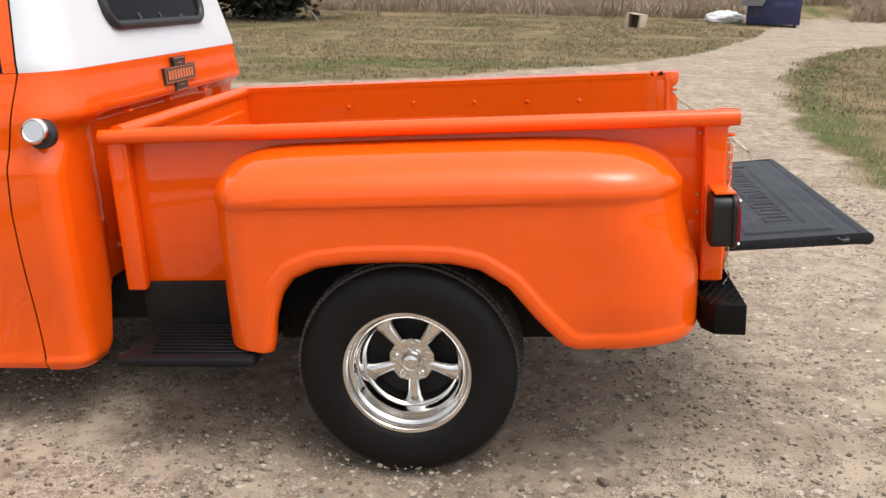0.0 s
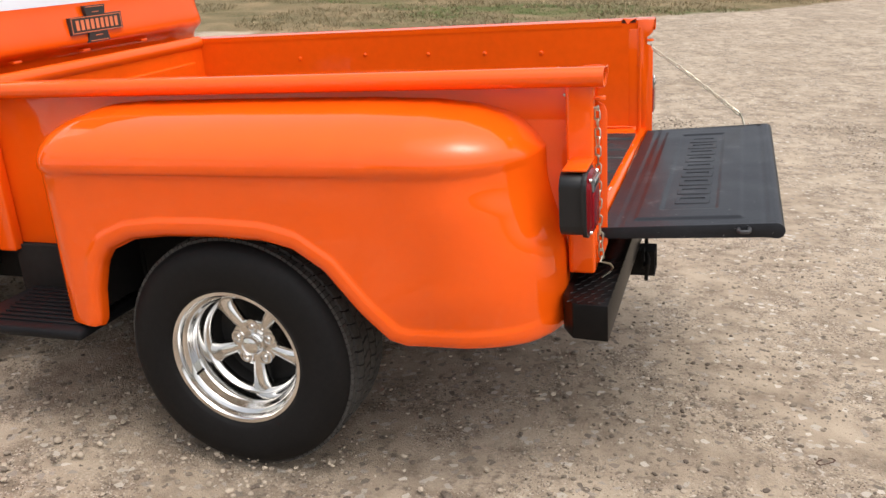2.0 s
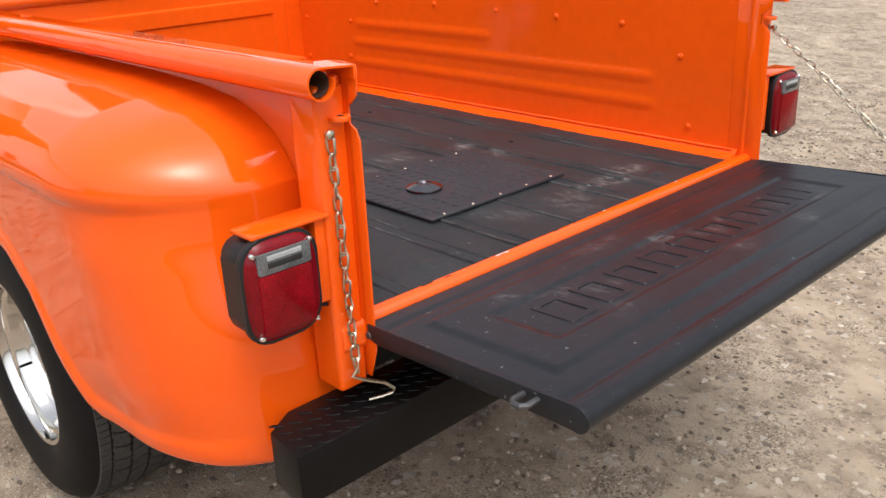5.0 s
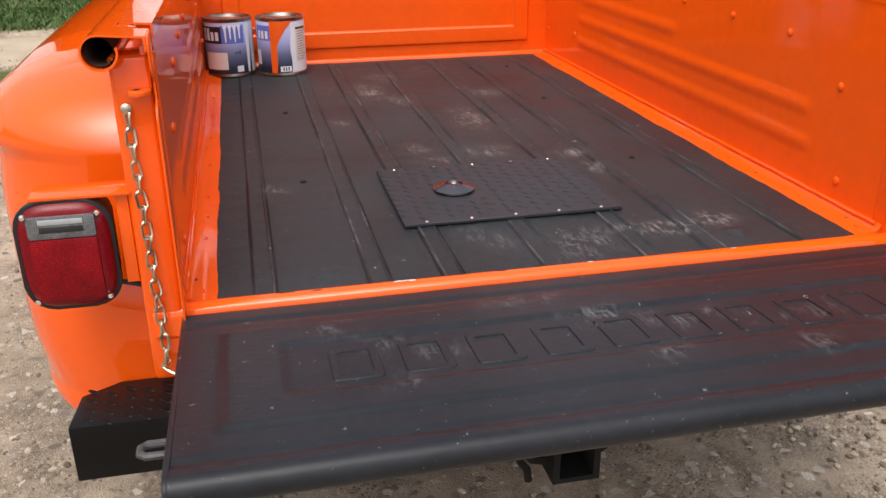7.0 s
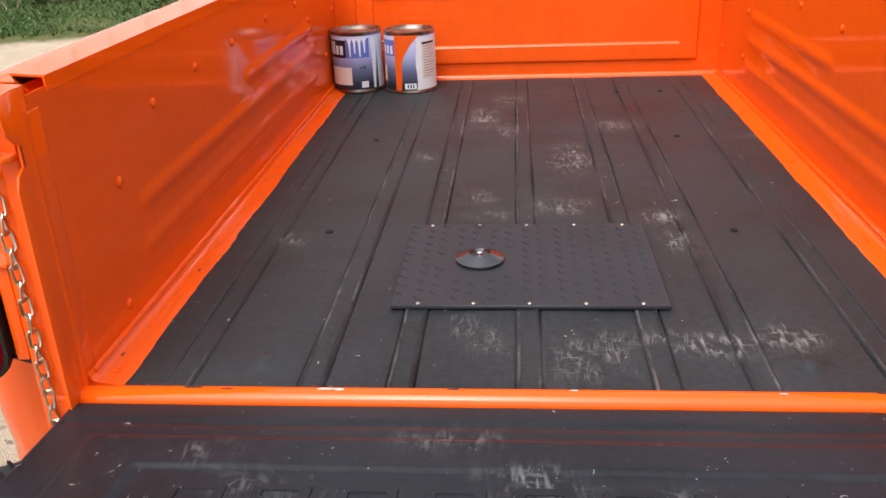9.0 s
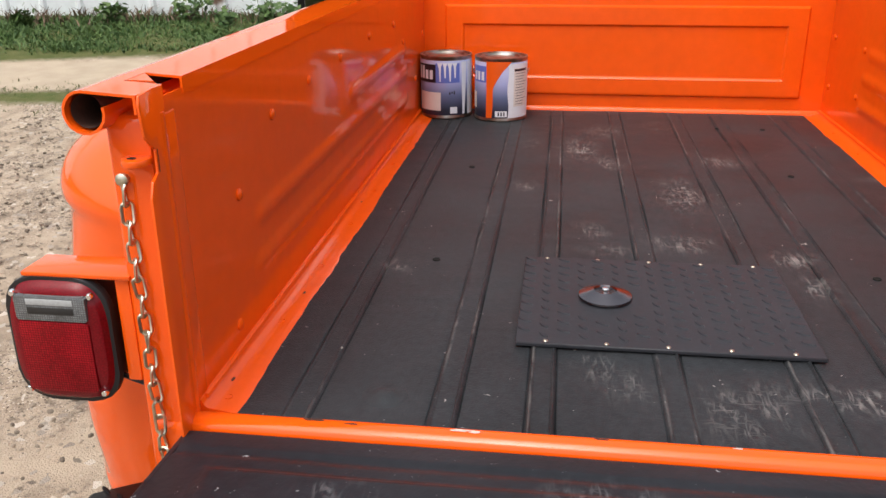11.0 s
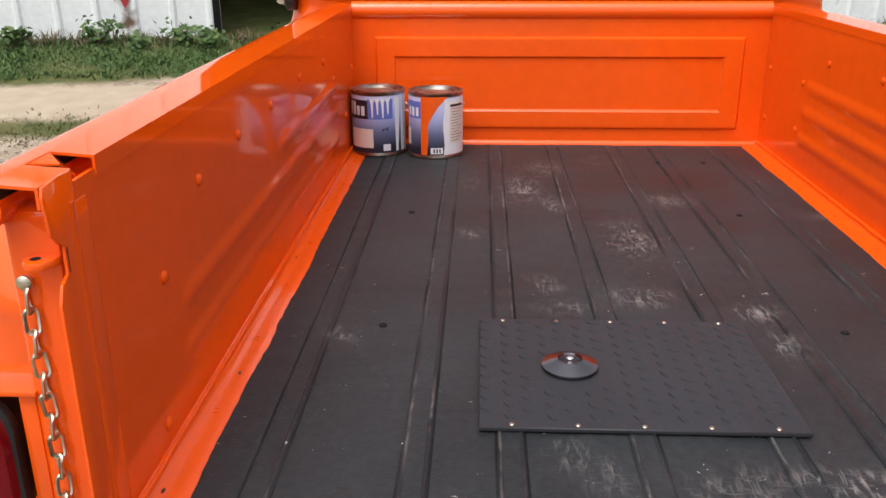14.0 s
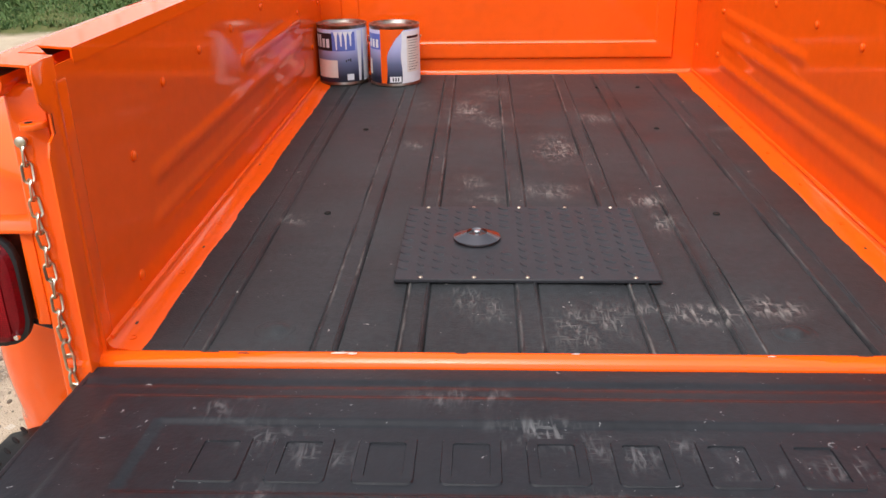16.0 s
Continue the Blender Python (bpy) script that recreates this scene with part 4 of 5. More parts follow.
bm = bmesh.new()
prism(bm, [(-0.030, 0.655), (-0.002, 0.655), (0.004, 0.665), (0.004, 0.697), (0.001, 0.705), (-0.006, 0.710), (-0.016, 0.711), (-0.024, 0.709), (-0.030, 0.702)], 1, -0.045, BW + 0.045, 0.002)
sill = part("rear_sill", bm, ORANGE, truck, "chipped orange rear sill")
for cx, cy, sx_, sy_, cm in ((-0.015, 0.345, 0.0028, 0.014, PRIMER), (-0.018, 0.68, 0.0014, 0.006, PRIMER), (-0.014, 0.365, 0.003, 0.007, PRIMER), (-0.017, 0.16, 0.0025, 0.012, RUST), (-0.014, 0.21, 0.002, 0.009, RUST), (-0.014, 0.95, 0.0012, 0.005, PRIMER), (-0.018, 0.52, 0.0016, 0.012, RUST), (-0.018, 1.08, 0.002, 0.013, RUST)):
    bm = bmesh.new()
    rc = random.Random(cy)
    ring = [bm.verts.new((cx + sx_ * k_ * math.cos(a_), cy + sy_ * k_ * math.sin(a_), 0.7113)) for a_, k_ in ((2 * math.pi * q / 11, rc.uniform(0.55, 1.25)) for q in range(11))]
    bm.faces.new(ring)
    part("paint_chip", bm, cm, sill, "bare chip in the paint", solid=0.0006)

# tailgate, let down
GX0, GX1 = 0.010, 0.469


def gate_top(u, v):
    x, y = GX0 + (GX1 - 0.021 - GX0) * u, 0.003 + 1.262 * v
    d = 0.0045 * frame_step(x, y, 0.085, 0.372, 0.055, 1.213, 0.014) - 0.0042 * frame_step(x, y, 0.150, 0.306, 0.140, 1.130, 0.010)
    d -= 0.0022 * (1 - sstep(0.0, 0.014, abs(x - 0.055)))
    d -= 0.0026 * (1 - sstep(0.0, 0.014, abs(x - 0.424)))
    d += 0.0012 * sstep(GX1 - 0.045, GX1 - 0.03, x)
    return (x, y, 0.700 + d + 0.001 * noise.noise((x * 8, y * 8, 4)))


bm = bmesh.new()
grid(bm, gate_top, 110, 220)
gate = part("tailgate", bm, GATEBLACK, truck, "black scuffed tailgate let down flat", 50)
bm = bmesh.new()
prism(bm, [(GX0, 0.690), (GX0, 0.674), (GX0 + 0.02, 0.668), (GX1 - 0.05, 0.668), (GX1 - 0.03, 0.672), (GX1 - 0.03, 0.690)], 1, 0.003, 1.265, 0.002)
part("gate_shell", bm, GATEBLACK, gate)
bm = bmesh.new()
tube(bm, [(GX1 - 0.020, 0.002, 0.6815), (GX1 - 0.020, 1.266, 0.6815)], 0.020, 24)
part("rolled_edge", bm, GATEBLACK, gate)
for k in range(9):   # raised plain rings in place of the pressed maker's name
    bm = bmesh.new()
    x0, x1, y0 = 0.184, 0.281, 0.200 + 0.0990 * k
    outer, inner = rounded(0.0485, 0.036, 0.008, 3), rounded(0.034, 0.021, 0.004, 3)
    cx, cy = (x0 + x1) / 2, y0 + 0.0385
    loops = [[bm.verts.new((cx + x, cy + y, z)) for x, y in ring] for ring, z in ((outer, 0.6985), ([(x * 0.955, y * 0.94) for x, y in outer], 0.7022), ([(x * 1.03, y * 1.05) for x, y in inner], 0.7022), (inner, 0.6985))]
    for la, lb in zip(loops, loops[1:]):
        for i in range(len(la)):
            bm.faces.new((la[i], la[(i + 1) % len(la)], lb[(i + 1) % len(la)], lb[i]))
    part("pressed_ring", bm, GATEBLACK, gate)
for yy in (-0.001, 1.262):
    bm = bmesh.new()
    arc = [(GX1 - 0.020 + 0.0205 * math.cos(a), 0.6815 + 0.0205 * math.sin(a)) for a in (radians(-90 + 15 * k) for k in range(13))]
    prism(bm, [(GX0, 0.674), (GX0 + 0.02, 0.6675), (GX1 - 0.055, 0.6675)] + arc + [(GX0, 0.700)], 1, yy, yy + 0.007, 0.002)
    part("gate_end", bm, GATEBLACK, gate)
for yy in (0.0, 1.268):
    sg = -1 if yy < 0.5 else 1
    bm = bmesh.new()
    tube(bm, [(0.358, yy, 0.690), (0.358, yy + sg * 0.024, 0.690), (0.364, yy + sg * 0.031, 0.690), (0.378, yy + sg * 0.031, 0.690), (0.384, yy + sg * 0.024, 0.690), (0.384, yy, 0.690)], 0.005, 8)
    part("chain_eye", bm, EYE_METAL, gate, "scuffed steel chain eye")

GATE_WEAR = [(0.122, 0.228), (0.189, 0.291), (0.222, 0.365), (0.178, 0.589), (0.165, 0.628), (0.204, 0.661), (0.22, 0.727), (0.262, 0.865), (0.311, 0.664), (0.307, 0.303), (0.338, 0.878), (0.203, 0.789), (0.09, 0.49), (0.085, 0.55), (0.24, 0.96), (0.29, 1.05)]
wear = [min(1.0, 0.75 * sum(math.exp(-((v.co.x - a) / 0.026) ** 2 - ((v.co.y - b) / 0.034) ** 2) for a, b in GATE_WEAR)) for v in gate.data.vertices]
gate.data.attributes.new("wear", "FLOAT", "POINT").data.foreach_set("value", wear)
gate.matrix_basis = Matrix.Translation((GX0, 0, 0.69)) @ Matrix.Rotation(radians(-3.1), 4, "Y") @ Matrix.Translation((-GX0, 0, -0.69))

# rear fenders
FY = -0.328   # how far the bead stands out from the bed
ARCH = [(-1.70, 0.455), (-1.420, 0.450), (-1.413, 0.47), (-1.400, 0.555), (-1.372, 0.640), (-1.333, 0.690), (-1.255, 0.724), (-1.15, 0.736), (-1.0, 0.739), (-0.84, 0.732), (-0.755, 0.712), (-0.67, 0.655), (-0.59, 0.555), (-0.505, 0.462), (-0.46, 0.444), (-0.33, 0.440), (-0.2, 0.444), (-0.05, 0.47)]
CROWN = [(-1.62, 0.05), (-1.61, 0.25), (-1.595, 0.48), (-1.57, 0.68), (-1.53, 0.84), (-1.46, 0.95), (-1.35, 0.99), (-1.0, 1.0), (-0.6, 0.985), (-0.42, 0.94), (-0.30, 0.85), (-0.23, 0.70), (-0.185, 0.52), (-0.155, 0.30), (-0.13, 0.05)]
COLS = sorted({round(-1.615 + 1.485 * k / 84, 4) for k in range(85)} | {round(-0.76 + 0.0088 * k, 4) for k in range(40)} | {-1.420, -1.417, -1.413, -1.408, -1.400, -1.392, -1.385, -1.378, -1.365, -1.35, -1.614, -1.612, -1.607, -1.60, -1.59, -0.131, -0.134, -0.139, -0.145, -0.155})


def arch_distance(x, z):
    best = 1.0
    for (ax, az), (bx, bz) in zip(ARCH[1:17], ARCH[2:18]):
        dx, dz = bx - ax, bz - az
        t = min(1, max(0, ((x - ax) * dx + (z - az) * dz) / (dx * dx + dz * dz)))
        best = min(best, math.hypot(x - ax - t * dx, z - az - t * dz))
    return best


def fender(left):
    """Pontoon fender: crown, bead line and skirt round the wheel opening."""
    def my(y):
        return y if left else BW - y
    NC, NV = 20, 64
    bm = bmesh.new()
    x0, x1 = COLS[0], COLS[-1]
    rows = []
    for x in COLS:
        df = min(1, (x - x0) / 0.16)
        pf = (1 - (1 - df) ** 2.4) ** (1 / 2.4)
        pc, ps = (pf * (1 - (1 - min(1, (x1 - x) / r_)) ** n_) ** (1 / n_) for r_, n_ in ((0.31, 2.3), (0.27, 2.3)))
        hc = lerp_table(CROWN, x)
        zb = lerp_table(ARCH, x)
        col = []
        for j in range(NC + 1):      # crown, from the bed out to the bead
            a = j / NC * math.pi / 2
            col.append((x, -0.014 + (FY + 0.014) * pc * math.sin(a) ** 0.92, 0.922 + 0.142 * hc * math.cos(a) ** 0.8))
        for j in range(1, NV + 1):   # crease under the bead, then the skirt with its rolled lip
            w = j / NV
            z = 0.918 - (0.918 - zb) * (w if w < 0.5 else 0.5 + 0.5 * (1 - (2 - 2 * w) ** 1.7))
            inset = 0.013 * sstep(0, 0.010, 0.918 - z)
            da = arch_distance(x, z)
            flare = 0.007 * sstep(0.060, 0.040, da)
            k = max(0.0, 1 - da / 0.030)
            roll = 0.026 * (1 - math.sqrt(max(0.0, 1 - k * k)))
            tuck = (0.022 * sstep(0.60, 0.44, z) + 0.012 * sstep(0.9, 0.5, z)) * sstep(-0.60, -0.36, x)
            plan = pc + (ps - pc) * sstep(0.915, 0.80, z)
            col.append((x + 0.055 * sstep(0.88, 0.62, z) * sstep(-0.45, -0.13, x), -0.014 + (FY + 0.014 + inset - flare + roll + tuck) * plan, z))
        xl, yl, zl = col[-1]
        col.append((xl, yl + 0.008, zl - 0.006))
        col.append((xl, yl + 0.022, zl + 0.002))
        rows.append([bm.verts.new((a, my(b), c)) for a, b, c in col])
    for a, b in zip(rows, rows[1:]):
        for j in range(len(a) - 1):
            bm.faces.new((a[j], b[j], b[j + 1], a[j + 1]))
    bmesh.ops.remove_doubles(bm, verts=bm.verts, dist=0.0004)
    wb = bmesh.new()
    ya, yb = sorted((my(-0.024), my(-0.015)))
    box(wb, (-1.50, ya, 0.46), (-0.42, yb, 0.93), 0.0)
    ya, yb = sorted((my(-0.285), my(-0.024)))
    box(wb, (-1.470, ya, 0.47), (-1.462, yb, 0.86), 0.0)
    part("wheel_house", wb, BLACK_MATT, truck)
    return part("rear_fender", bm, ORANGE, truck, "rounded glossy orange rear fender", 50, solid=0.003)


fender(True), fender(False)


def wheel(left):
    """Wide tyre on a polished five-spoke rim."""
    base = Matrix.Translation((-1.0, -0.270 if left else BW + 0.270, 0.36)) @ Matrix.Rotation(radians(90 if left else -90), 4, "X")
    # the axis of the pose points outwards; height 0 is the rim's lip
    R_ = 0.363
    prof = [(0.19, -0.02), (0.205, 0.002), (0.213, 0.014), (0.222, 0.019), (0.235, 0.022), (0.262, 0.027), (0.29, 0.027), (0.315, 0.021), (0.334, 0.010), (0.346, -0.006), (0.352, -0.022), (R_ - 0.008, -0.040), (R_ - 0.008, -0.07), (R_ - 0.008, -0.19), (R_ - 0.012, -0.225), (0.342, -0.245), (0.30, -0.27), (0.23, -0.265), (0.19, -0.24)]
    bm = bmesh.new()
    lathe(bm, prof, Matrix(), 96)
    tyre = part("wheel", bm, RUBBER, truck, "black tyre on polished five-spoke alloy wheel", 50)
    tyre.matrix_basis = base
    bm = bmesh.new()
    rr = random.Random(3)
    BLOCK = [(-1, -0.82), (-0.35, -1), (0.3, -0.8), (1, -0.96), (0.86, 0.0), (1, 0.82), (0.35, 1), (-0.3, 0.8), (-1, 0.96), (-1.12, 0.1)]
    tv, tf = [], []

    def lug(a, h, outline, r0, r1):
        k = len(tv)
        for rad in (r0, r1):
            for ca_, hb in outline:
                b = a + ca_ / R_
                tv.append((rad * math.cos(b), rad * math.sin(b), h + hb))
        n = len(outline)
        tf.append(tuple(range(k + n, k + 2 * n)))
        tf.extend((k + i, k + (i + 1) % n, k + n + (i + 1) % n, k + n + i) for i in range(n))
    for row in range(4):
        flip = -1 if row % 2 else 1
        for k in range(54):
            a = 2 * math.pi * (k + 0.37 * row) / 54 + rr.uniform(-0.003, 0.003)
            lug(a, -0.064 - row * 0.0430, [(flip * 0.0180 * u + flip * 0.0065 * w, 0.0203 * w) for u, w in BLOCK][::flip], R_ - 0.0115, R_ + 0.0005 * rr.random())
    for k in range(124):
        a = 2 * math.pi * k / 124
        for h, w in ((-0.0285, 0.0120), (-0.2260, 0.0105)):
            lug(a, h, [(-0.0078, -w), (0.0078, -w), (0.0082, w), (-0.0074, w)], R_ - 0.022, R_ - 0.0045)
    tm = bpy.data.meshes.new("t")
    tm.from_pydata(tv, [], tf)
    bm.from_mesh(tm)
    bpy.data.meshes.remove(tm)
    part("tread", bm, TREAD, tyre)
    bm = bmesh.new()
    lathe(bm, [(0.196, -0.022), (0.209, -0.004), (0.210, 0.004), (0.206, 0.009), (0.196, 0.008), (0.190, 0.0), (0.188, -0.014), (0.180, -0.019), (0.176, -0.024), (0.1745, -0.046), (0.169, -0.052), (0.166, -0.058), (0.1645, -0.086), (0.1625, -0.094), (0.155, -0.099), (0.151, -0.104), (0.149, -0.118), (0.152, -0.124)], Matrix(), 96)
    part("rim", bm, ALLOY, tyre, "polished deep-dish rim", 45)
    # drum joined to a dark inner barrel, which darkens the gaps between spokes
    bm = bmesh.new()
    lathe(bm, [(0, -0.175), (0.146, -0.175), (0.154, -0.172), (0.1555, -0.121), (0.165, -0.120), (0.165, -0.21), (0, -0.21)], Matrix(), 40)
    part("brake_drum", bm, DRUM, tyre)
    for k in range(5):
        a = radians(270 + 72 * k)
        bm = bmesh.new()

        def spoke(u, v, a=a):
            r = 0.050 + 0.108 * u
            w = 0.0195 + 0.0125 * u ** 1.2 + 0.012 * (max(0, u - 0.72) / 0.28) ** 2
            ang = 2 * math.pi * v
            t = w * math.cos(ang)
            h = -0.122 + 0.006 * u ** 1.3 + (0.020 + 0.006 * math.sin(math.pi * u)) * math.sin(ang) * (1.0 if math.sin(ang) > 0 else 1.6)
            return (r * math.cos(a) - t * math.sin(a), r * math.sin(a) + t * math.cos(a), h)
        grid(bm, lambda u, v, s=spoke: s(v, u), 20, 12, True)
        part("spoke", bm, ALLOY, tyre)
    bm = bmesh.new()
    lathe(bm, [(0.0, -0.104), (0.034, -0.104), (0.040, -0.101), (0.068, -0.1015), (0.074, -0.104), (0.076, -0.112), (0.070, -0.140), (0, -0.140)], Matrix(), 48)
    part("hub", bm, ALLOY, tyre)
    for k in range(5):
        a = radians(90 + 72 * k)
        m = pose(0.054 * math.cos(a), 0.054 * math.sin(a), -0.0475)
        bm = bmesh.new()
        lathe(bm, [(0.0235, -0.09), (0.0230, -0.053), (0.0205, -0.0500), (0.0160, -0.0500), (0.0145, -0.060), (0.0100, -0.060), (0.0098, -0.049), (0.0065, -0.046), (0, -0.0455)], m, 20)
        part("lug_nut", bm, ALLOY, tyre)
    bm = bmesh.new()
    lathe(bm, [(0.036, -0.104), (0.0355, -0.094), (0.031, -0.090), (0.0305, -0.080), (0.027, -0.0735), (0.019, -0.069), (0.010, -0.067), (0, -0.0665)], Matrix(), 16)
    part("centre_cap", bm, ALLOY, tyre, angle=25)
    bm = bmesh.new()
    tube(bm, [(-0.155, -0.075, -0.05), (-0.160, -0.078, -0.02)], 0.004, 8)
    part("valve", bm, BLACK, tyre)
    return tyre


wheel(True), wheel(False)

# underbody
bm = bmesh.new()
for y0 in (0.22, 0.97):
    box(bm, (-3.3, y0, 0.46), (-0.02, y0 + 0.08, 0.58), 0.006)
for xx in (-1.75, -1.2, -0.75, -0.1):
    box(bm, (xx, -0.0, 0.585), (xx + 0.07, BW, 0.645), 0.004)
box(bm, (-2.3, 0.12, 0.40), (-1.88, BW - 0.12, 0.56), 0.01)
part("chassis_frame", bm, BLACK_MATT, truck)
bm = bmesh.new()
tube(bm, [(-0.99, -0.02, 0.362), (-0.99, BW + 0.02, 0.362)], 0.045, 16)
lathe(bm, [(0, -0.13), (0.09, -0.12), (0.14, -0.04), (0.14, 0.04), (0.09, 0.12), (0, 0.13)], pose(-0.99, 0.635, 0.362, 0, 90, 0), 24)
part("rear_axle", bm, BLACK_MATT, truck)
for y0 in (0.2, 1.01):
    bm = bmesh.new()
    for k in range(4):
        box(bm, (-1.55 + 0.09 * k, y0, 0.42 - 0.014 * k), (-0.42 - 0.09 * k, y0 + 0.06, 0.433 - 0.014 * k), 0.002)
    part("leaf_spring", bm, BLACK_MATT, truck)

for y0 in (0.03, BW - 0.05):
    bm = bmesh.new()
    box(bm, (-1.5, y0, 0.36), (-0.4, y0 + 0.02, 0.60), 0.002)
    part("splash_panel", bm, BLACK_MATT, truck)

# steps between cab and fender
for left in (True, False):
    def my(y, left=left):
        return y if left else BW - y
    bm = bmesh.new()
    y0, y1 = sorted((my(-0.345), my(-0.01)))
    box(bm, (-1.935, y0, 0.405), (-1.475, y1, 0.438), 0.013, 3)
    step = part("side_step", bm, MATPLATE, truck, "black ribbed side step")
    bm = bmesh.new()
    for k in range(9):
        ya, yb = sorted((my(-0.30 + 0.029 * k), my(-0.288 + 0.029 * k)))
        box(bm, (-1.895 + 0.008 * (8 - k), ya, 0.437), (-1.50, yb, 0.445), 0.002, 1)
    part("rib_set", bm, MATPLATE, step)
    bm = bmesh.new()
    y0, y1 = sorted((my(-0.03), my(-0.005)))
    box(bm, (-1.965, y0, 0.42), (-1.45, y1, 0.588), 0.003)
    part("riser", bm, BLACK_MATT, step)

# bumper with tread-plate top
bm = bmesh.new()
prism(bm, [(-0.075, -0.12), (-0.04, -0.178), (0.052, -0.186), (0.052, BW + 0.186), (-0.04, BW + 0.178), (-0.075, BW + 0.12)], 2, 0.452, 0.552, 0.004)
bumper = part("rear_bumper", bm, BLACK, truck, "black box-section rear bumper with tread-plate top")
b_ = bmesh.new()
lathe(b_, [(0.0135, 0), (0.010, 0.002), (0, 0.0025)], Matrix.Diagonal((1, 0.28, 1, 1)), 8)
tp = None
for i in range(4):
    for j in range(12):
        for y in (-0.160 + 0.029 * j, BW + 0.160 - 0.029 * j):
            m = pose(-0.048 + 0.027 * i + 0.013 * (j % 2), y, 0.5515, 0, 0, 50 if y < 0.6 else -50)
            if tp is None:
                o = part("tread_lug", b_, BLACK, bumper)
                o.matrix_basis, tp = m, o.data
            else:
                share("tread_lug", tp, bumper, m)
for y in (0.3, 0.97):
    bm = bmesh.new()
    box(bm, (-0.2, y - 0.03, 0.465), (-0.06, y + 0.03, 0.54), 0.004)
    part("bracket", bm, BLACK_MATT, bumper)

# tow hitch
HY = 0.629
bm = bmesh.new()
for y0, z0, y1, z1 in ((-0.043, 0.293, -0.031, 0.379), (0.031, 0.293, 0.043, 0.379), (-0.031, 0.293, 0.031, 0.303), (-0.031, 0.369, 0.031, 0.379)):
    box(bm, (-0.22, HY + y0, z0 + 0.052), (0.10, HY + y1, z1 + 0.052), 0.0)
hitch = part("tow_hitch", bm, BLACK_MATT, truck, "black tow hitch receiver")
bm = bmesh.new()
tube(bm, [(-0.14, 0.26, 0.437), (-0.14, 1.01, 0.437)], 0.028, 12)
part("cross_tube", bm, BLACK_MATT, hitch)
for sy in (-1, 1):   # lobed plates with the holes for safety chains
    bm = bmesh.new()
    prism(bm, [(HY + sy * a, b + 0.052) for a, b in ((0.042, 0.330), (0.060, 0.322), (0.078, 0.336), (0.085, 0.356), (0.076, 0.378), (0.066, 0.392), (0.042, 0.398))], 0, 0.058, 0.068, 0.001)
    part("chain_plate", bm, BLACK_MATT, hitch)
bm = bmesh.new()
tube(bm, [(0.074, HY - 0.062, 0.432), (0.082, HY - 0.085, 0.424), (0.084, HY - 0.108, 0.410), (0.082, HY - 0.098, 0.390), (0.078, HY - 0.084, 0.370), (0.076, HY - 0.080, 0.344)], 0.007, 8)
part("hook", bm, BLACK_MATT, hitch)
bm = bmesh.new()
tube(bm, [(0.070, HY - 0.088, 0.404), (0.074, HY - 0.072, 0.386), (0.070, HY - 0.052, 0.378)], 0.009, 8)
part("wire_plug", bm, BLACK_MATT, hitch)

